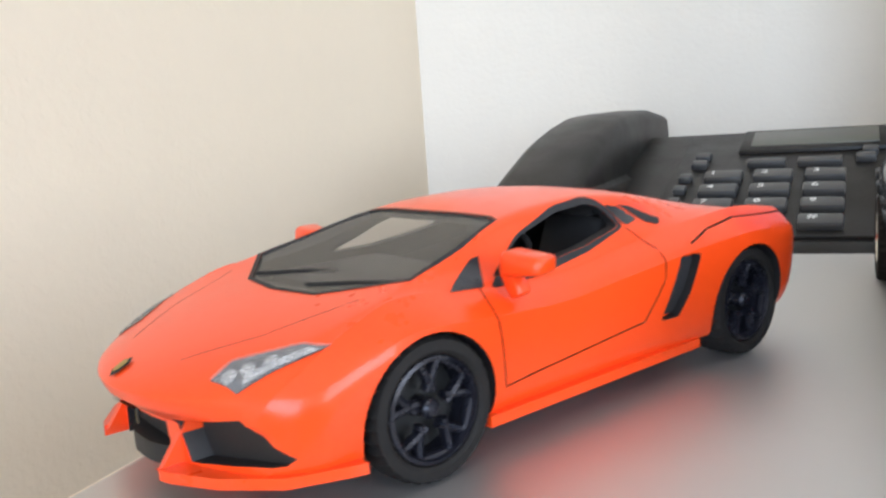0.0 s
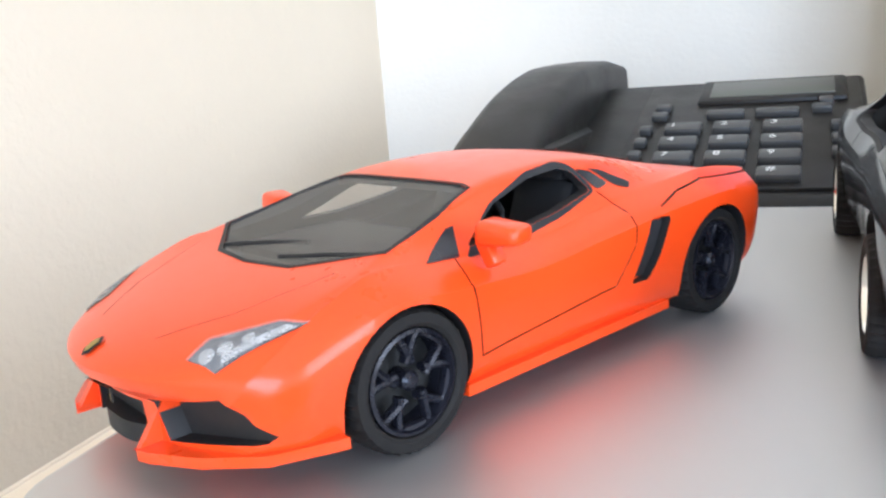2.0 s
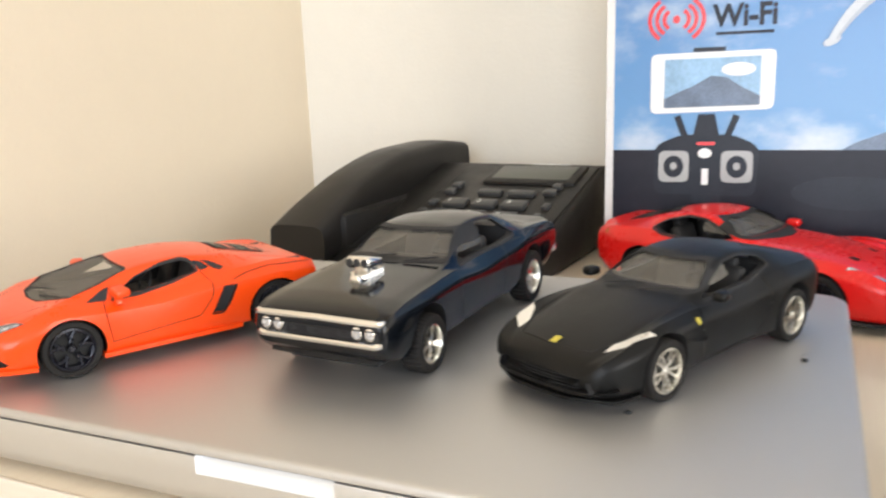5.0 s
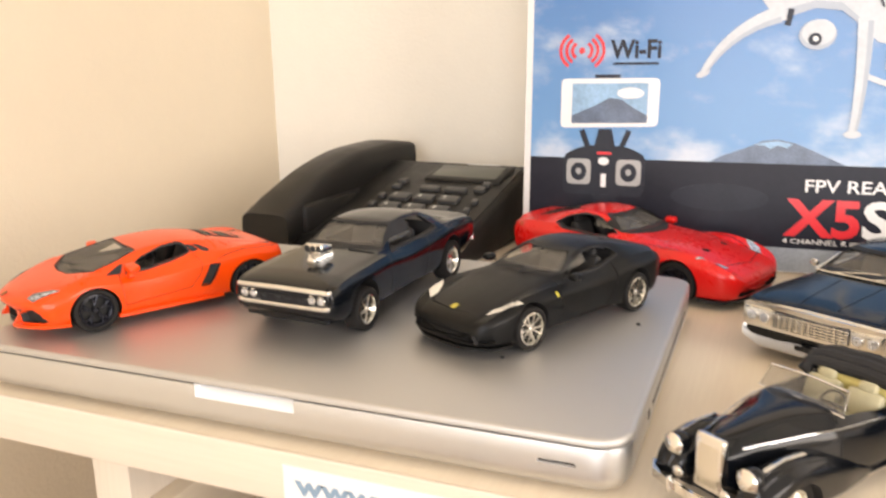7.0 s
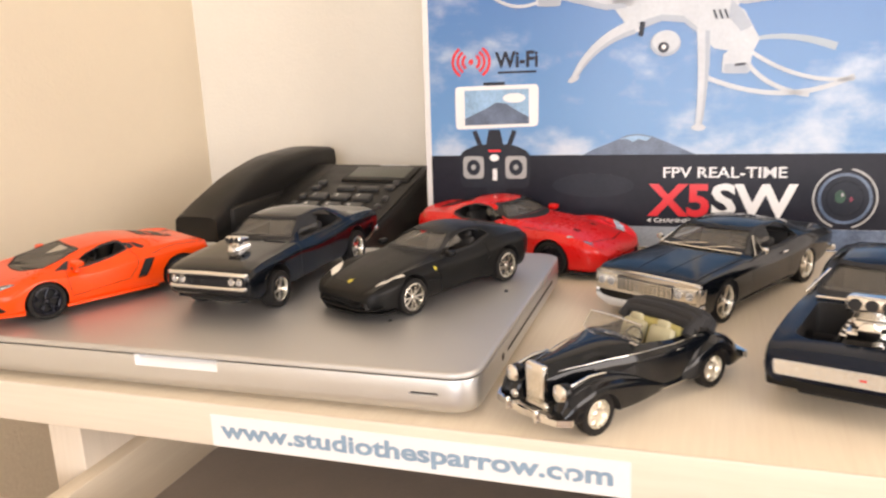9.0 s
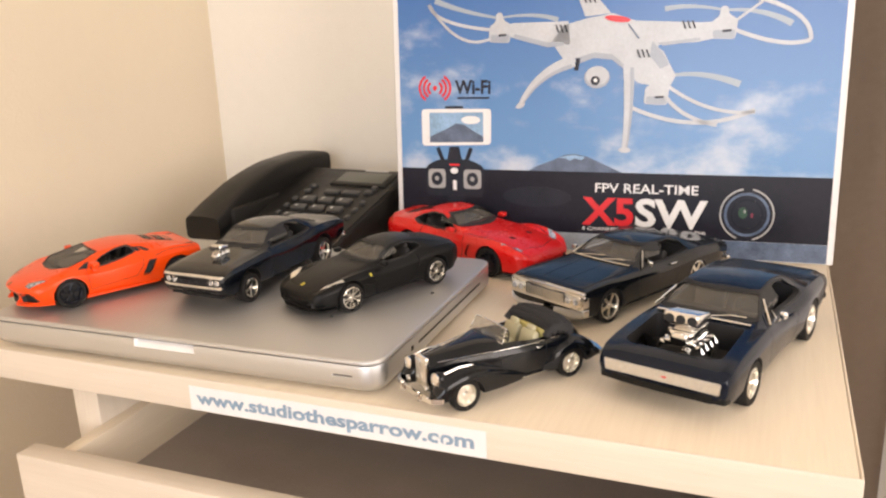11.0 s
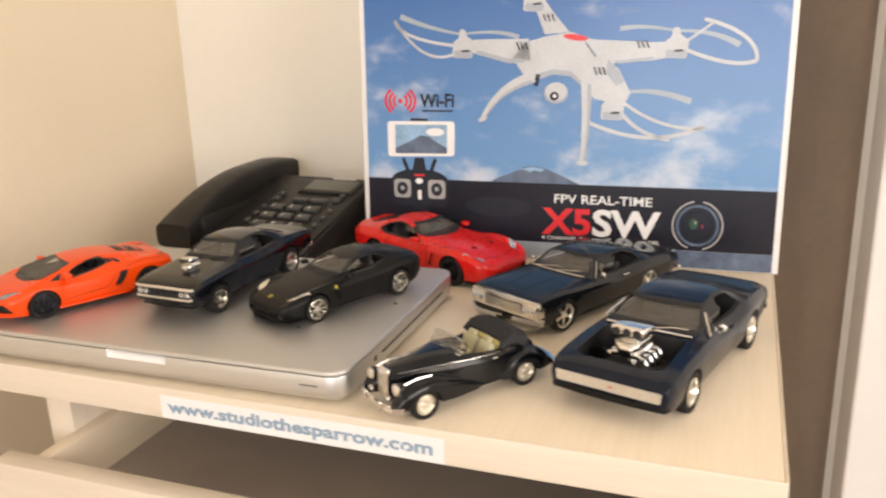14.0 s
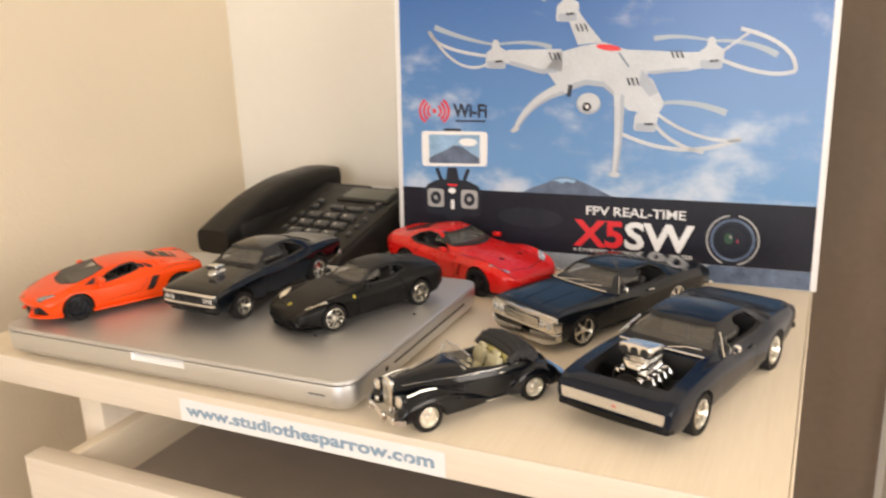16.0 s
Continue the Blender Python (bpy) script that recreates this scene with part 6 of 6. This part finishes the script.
def stroke(line, w, w2=None):
    """A band along a line, w wide, ending w2 wide."""
    w2 = w if w2 is None else w2
    L, R = [], []
    n = len(line)
    for i, (x, y) in enumerate(line):
        ax, ay = line[max(i - 1, 0)]
        bx, by = line[min(i + 1, n - 1)]
        d = math.hypot(bx - ax, by - ay) or 1
        h = (w + (w2 - w) * i / (n - 1)) / 2
        nx, ny = -(by - ay) / d * h, (bx - ax) / d * h
        L.append((x + nx, y + ny)), R.append((x - nx, y - ny))
    return L + R[::-1]


def letters(text, u, v, width, height, material, lift, bold=0.0, shear=0.0, label=""):
    me = text_mesh(text, height, width, bold, shear)
    return put_mesh("lettering", me, material, carton, label, 0, CARD @ pose(u, -0.00012 * (lift + 1), v))


def bezier(p0, p1, p2, n=14):
    return [((1 - t) ** 2 * p0[0] + 2 * t * (1 - t) * p1[0] + t * t * p2[0], (1 - t) ** 2 * p0[1] + 2 * t * (1 - t) * p1[1] + t * t * p2[1]) for t in [i / n for i in range(n + 1)]]


bm = box(-BW, 0, 0, BD, 0, BH, 0.0008)
put("card", bm, M["white"], carton, "white card edges")
flat("sky_picture", [(0.0055, 0.0765), (0.4185, 0.0765), (0.4185, BH - 0.004), (0.0055, BH - 0.004)], M["skyp"], 0, "printed blue sky with clouds")
flat("mountain", [(0.14, 0.0765), (0.150, 0.082), (0.166, 0.088), (0.178, 0.0935), (0.188, 0.0945), (0.200, 0.092), (0.212, 0.087), (0.228, 0.080), (0.236, 0.0765)], M["midp"], 1)
flat("snow", [(0.172, 0.0905), (0.180, 0.0925), (0.188, 0.0935), (0.198, 0.0915), (0.194, 0.0885), (0.188, 0.0905), (0.183, 0.0880), (0.179, 0.0902)], M["bluep"], 2)
flat("black_band", [(0.0055, 0.018), (0.4185, 0.018), (0.4185, 0.0775), (0.0055, 0.0775)], M["bandp"], 2, "printed black band")
flat("lower_strip", [(0.0055, 0.001), (0.4185, 0.001), (0.4185, 0.018), (0.0055, 0.018)], M["strip"], 2)
flat("rock_picture", [(0.30, 0.001), (0.4185, 0.001), (0.4185, 0.0178), (0.33, 0.0178)], M["midp"], 3)
flat("haze", ellipse(0.150, 0.052, 0.035, 0.010), M["dark"], 3)

# radio waves and wi-fi mark
wifi = flat("radio_waves", ellipse(0.0440, 0.157, 0.0022, 0.0024), M["redp"], 4, "red radio waves")
for r in (0.0075, 0.0120, 0.0165):
    for a in (0, 180):
        line = [(0.0440 + r * math.cos(radians(a + d)), 0.157 + r * 0.86 * math.sin(radians(a + d))) for d in range(-52, 53, 8)]
        flat("wave", stroke(line, 0.0024), M["redp"], 4, "", wifi)
letters("Wi-Fi", 0.0655, 0.1510, 0.0375, 0.0135, M["dark"], 4, 0.03)
flat("fine_print", [(0.0680, 0.1465), (0.1015, 0.1465), (0.1015, 0.1482), (0.0680, 0.1482)], M["dark"], 4)

# handset picture: phone clipped on a transmitter
phone = flat("phone_picture", rounded([(0.0290, 0.1000), (0.1030, 0.1020), (0.1035, 0.1370), (0.0290, 0.1365)], 0.004), M["whitep"], 5, "printed white smartphone")
flat("phone_screen", [(0.0375, 0.1035), (0.0950, 0.1045), (0.0950, 0.1335), (0.0375, 0.1330)], M["bluep"], 6, "", phone)
flat("screen_hill", [(0.0375, 0.1035), (0.0950, 0.1045), (0.0950, 0.1100), (0.085, 0.1150), (0.075, 0.1215), (0.066, 0.1225), (0.055, 0.1165), (0.046, 0.1130), (0.0375, 0.1090)], M["midp"], 7, "", phone)
flat("screen_cloud", ellipse(0.082, 0.126, 0.010, 0.004), M["whitep"], 7, "", phone)
flat("clip", [(0.055, 0.1370), (0.074, 0.1370), (0.074, 0.1395), (0.055, 0.1395)], M["dark"], 6, "", phone)
tx = flat("transmitter_picture", rounded([(0.0320, 0.0500), (0.0945, 0.0490), (0.0960, 0.0800), (0.0800, 0.0870), (0.0480, 0.0870), (0.0320, 0.0800)], 0.006), M["dark"], 5, "printed black transmitter")
for s in (-1, 1):
    flat("clip_arm", stroke([(0.0640 + s * 0.013, 0.086), (0.0640 + s * 0.018, 0.0985)], 0.004), M["dark"], 6, "", tx)
flat("clip_post", [(0.056, 0.086), (0.072, 0.086), (0.069, 0.0995), (0.059, 0.0995)], M["dark"], 6, "", tx)
for u in (0.0445, 0.0830):
    g = flat("stick_plate", rounded([(u - 0.0095, 0.0575), (u + 0.0095, 0.0575), (u + 0.0095, 0.0770), (u - 0.0095, 0.0770)], 0.004), M["greyp"], 7, "", tx)
    flat("stick_well", ellipse(u, 0.0672, 0.0062, 0.0068), M["dark"], 8, "", tx)
    flat("stick", ellipse(u, 0.0675, 0.0022, 0.0024), M["greyp"], 9, "", tx)
flat("tx_button", ellipse(0.0636, 0.0755, 0.0042, 0.0030), M["whitep"], 8, "", tx)
flat("tx_switch", [(0.0620, 0.0560), (0.0660, 0.0560), (0.0660, 0.0660), (0.0620, 0.0660)], M["whitep"], 8, "", tx)
flat("tx_display", [(0.0560, 0.0410), (0.0740, 0.0410), (0.0740, 0.0500), (0.0560, 0.0500)], M["dark"], 8, "", tx)
flat("tx_mark", [(0.0585, 0.0805), (0.0695, 0.0805), (0.0695, 0.0825), (0.0585, 0.0825)], M["redp"], 8, "", tx)

# lettering of the band and the lens
letters("FPV REAL-TIME", 0.2085, 0.0585, 0.0965, 0.0088, M["whitep"], 4, 0.012)
letters("X5", 0.1960, 0.0265, 0.0500, 0.0270, M["redp"], 5, 0.03)
letters("SW", 0.2475, 0.0265, 0.0665, 0.0275, M["whitep"], 5, 0.03)
letters("4 CHANNEL R", 0.1960, 0.0215, 0.0430, 0.0036, M["whitep"], 4, 0.01)
flat("fine_print", [(0.2405, 0.0218), (0.3010, 0.0218), (0.3010, 0.0246), (0.2405, 0.0246)], M["greyp"], 4)
letters("TER", 0.3025, 0.0213, 0.0110, 0.0036, M["whitep"], 4, 0.01)
lens = flat("lens_picture", ellipse(0.3485, 0.0425, 0.0205, 0.0205, 40), M["dark"], 4, "printed camera lens")
flat("lens_ring", stroke(ellipse(0.3485, 0.0425, 0.0232, 0.0232, 30, 100, 250), 0.0016), M["greyp"], 4, "", lens)
flat("lens_ring", stroke(ellipse(0.3485, 0.0425, 0.0232, 0.0232, 30, -75, 80), 0.0016), M["greyp"], 4, "", lens)
flat("lens_ring", stroke(ellipse(0.3485, 0.0425, 0.0188, 0.0188, 40, 0, 359), 0.0024), M["midp"], 5, "", lens)
flat("lens_ring", stroke(ellipse(0.3485, 0.0425, 0.0135, 0.0135, 40, 0, 359), 0.0012), M["bandp"], 5, "", lens)
flat("lens_glint", ellipse(0.3450, 0.0440, 0.0040, 0.0052, 20), M["greenp"], 6, "", lens)
flat("lens_glint", ellipse(0.3530, 0.0420, 0.0012, 0.0022, 20), M["lensred"], 6, "", lens)
flat("lens_glint", ellipse(0.3465, 0.0455, 0.0010, 0.0016, 12), M["greyp"], 7, "", lens)

# the printed quadcopter
dr = flat("drone_picture", [(0.164, 0.198), (0.176, 0.213), (0.200, 0.219), (0.222, 0.222), (0.242, 0.215), (0.262, 0.197), (0.270, 0.170), (0.262, 0.157), (0.246, 0.160), (0.236, 0.170), (0.222, 0.181), (0.205, 0.183), (0.190, 0.178), (0.176, 0.182)], M["drone"], 4, "printed white quadcopter")


def piece(name, poly, material, lift=5):
    return flat(name, poly, material, lift, "", dr)


piece("arm", [(0.118, 0.214), (0.126, 0.2165), (0.180, 0.2165), (0.182, 0.196), (0.160, 0.1935), (0.124, 0.2035)], M["drone"], 4)
piece("arm", [(0.232, 0.2155), (0.300, 0.2115), (0.318, 0.2120), (0.318, 0.1985), (0.298, 0.1950), (0.262, 0.1930), (0.240, 0.202)], M["drone"], 5)
piece("arm", [(0.196, 0.220), (0.188, 0.240), (0.180, 0.250), (0.192, 0.256), (0.206, 0.238), (0.220, 0.222)], M["drone"], 5)
piece("arm", [(0.252, 0.198), (0.268, 0.188), (0.280, 0.166), (0.272, 0.150), (0.258, 0.158), (0.244, 0.176)], M["drone"], 5)
piece("shadow_side", [(0.258, 0.197), (0.268, 0.186), (0.274, 0.176), (0.266, 0.172), (0.256, 0.184)], M["drones"], 6)
piece("shadow_side", [(0.300, 0.1958), (0.268, 0.1925), (0.262, 0.1950), (0.300, 0.1985)], M["drones"], 6)
piece("shadow_side", [(0.190, 0.178), (0.205, 0.183), (0.222, 0.181), (0.236, 0.170), (0.236, 0.174), (0.222, 0.186), (0.205, 0.188), (0.186, 0.183)], M["drones"], 6)
piece("shadow_side", [(0.126, 0.2035), (0.160, 0.1935), (0.176, 0.1945), (0.176, 0.198), (0.160, 0.198), (0.128, 0.2065)], M["drones"], 6)
for u, v in ((0.1135, 0.2095), (0.3205, 0.2075), (0.1860, 0.2520), (0.2640, 0.1510)):
    piece("motor_pod", rounded([(u - 0.012, v - 0.010), (u + 0.009, v - 0.011), (u + 0.011, v + 0.006), (u + 0.003, v + 0.010), (u + 0.002, v + 0.017), (u - 0.004, v + 0.017), (u - 0.005, v + 0.008), (u - 0.011, v + 0.005)], 0.003), M["drone"], 7)
    piece("pod_shade", rounded([(u - 0.010, v - 0.0095), (u + 0.008, v - 0.0105), (u + 0.009, v - 0.003), (u - 0.010, v - 0.003)], 0.002), M["drones"], 8)
    piece("pod_slot", [(u - 0.002, v - 0.005), (u + 0.006, v - 0.0045), (u + 0.006, v - 0.0025), (u - 0.002, v - 0.003)], M["dark"], 9)
for a, b, c, w in (((0.110, 0.222), (0.075, 0.228), (0.046, 0.240), 0.011), ((0.114, 0.222), (0.150, 0.226), (0.170, 0.218), 0.009), ((0.320, 0.221), (0.290, 0.228), (0.268, 0.224), 0.009), ((0.322, 0.221), (0.352, 0.222), (0.376, 0.208), 0.011),
                   ((0.190, 0.262), (0.215, 0.272), (0.240, 0.262), 0.010), ((0.186, 0.262), (0.170, 0.268), (0.160, 0.262), 0.008), ((0.270, 0.165), (0.300, 0.172), (0.336, 0.158), 0.012)):
    piece("propeller", stroke(bezier(a, b, c), w * 0.2, w * 0.5), M["prop"], 3)
for pts in ((((0.104, 0.211), (0.044, 0.218), (0.040, 0.2365)), 0.0030), (((0.104, 0.203), (0.070, 0.190), (0.040, 0.2365)), 0.0026), (((0.330, 0.204), (0.372, 0.187), (0.3915, 0.1945)), 0.0034), (((0.344, 0.231), (0.392, 0.218), (0.3915, 0.1945)), 0.0034),
            (((0.328, 0.211), (0.338, 0.218), (0.352, 0.228)), 0.0022), (((0.2405, 0.138), (0.300, 0.112), (0.3500, 0.136)), 0.0036), (((0.270, 0.150), (0.285, 0.128), (0.318, 0.1225)), 0.0034), (((0.272, 0.158), (0.310, 0.130), (0.3500, 0.134)), 0.0030)):
    piece("propeller_guard", stroke(bezier(*pts[0]), pts[1]), M["drone"], 8)
piece("landing_leg", stroke(bezier((0.186, 0.181), (0.150, 0.172), (0.1335, 0.141)), 0.0110, 0.0042), M["drone"], 8)
piece("leg_shade", stroke(bezier((0.184, 0.176), (0.152, 0.168), (0.136, 0.141)), 0.0040, 0.0014), M["drones"], 9)
piece("landing_foot", ellipse(0.1335, 0.1400, 0.0050, 0.0024, rot=25), M["drone"], 9)
piece("landing_leg", stroke(bezier((0.2375, 0.176), (0.2395, 0.130), (0.2355, 0.101)), 0.0105, 0.0052), M["drone"], 8)
piece("leg_shade", stroke(bezier((0.2405, 0.174), (0.2420, 0.130), (0.2375, 0.101)), 0.0036, 0.0016), M["drones"], 9)
piece("landing_foot", ellipse(0.2355, 0.0990, 0.0056, 0.0026), M["drone"], 9)
piece("camera_ball", ellipse(0.2080, 0.1655, 0.0120, 0.0100), M["drones"], 9)
piece("camera_ball", ellipse(0.2085, 0.1670, 0.0108, 0.0086), M["drone"], 10)
piece("camera_lens", ellipse(0.2065, 0.1625, 0.0044, 0.0042), M["dark"], 11)
piece("camera_lens", ellipse(0.2068, 0.1628, 0.0018, 0.0018), M["whitep"], 12)
piece("antenna", stroke([(0.190, 0.183), (0.188, 0.172)], 0.004), M["dark"], 7)
for u, v in ((0.170, 0.2065), (0.2465, 0.1825), (0.286, 0.2065), (0.196, 0.232)):
    for i in range(3):
        piece("vent_slot", [(u + i * 0.0042, v), (u + 0.0016 + i * 0.0042, v), (u - 0.0010 + i * 0.0042, v + 0.007), (u - 0.0026 + i * 0.0042, v + 0.007)], M["dark"], 9)
piece("red_print", ellipse(0.2260, 0.2170, 0.0120, 0.0028, rot=-8), M["redp"], 9)
piece("ridge", stroke([(0.236, 0.212), (0.246, 0.199)], 0.0014), M["midp"], 9)



def crumb(x, y, r, seed):
    """A dark speck of dirt lying on the laptop's lid."""
    rnd = random.Random(seed)
    bm = bmesh.new()
    bmesh.ops.create_icosphere(bm, subdivisions=2, radius=r)
    for v in bm.verts:
        v.co *= rnd.uniform(0.7, 1.2)
        v.co.z = max(v.co.z, -0.5 * r) * 0.7
    ob = put("crumb", bm, M["under"], smooth=60)
    ob.matrix_world = pose(x, y, LID + 0.35 * r)
    return tagged(ob, "small dark crumb of dirt on the laptop lid", "crumb", "crumbs on the laptop")


crumb(0.1778, 0.1617, 0.0011, 3)
crumb(0.2272, 0.2280, 0.0012, 5)

# ---- cars ----
wedge_supercar()
chrome_nose_muscle_car()
matt_coupe()
red_coupe()
chrome_sedan()
vintage_cabriolet()
open_bonnet_muscle_car()
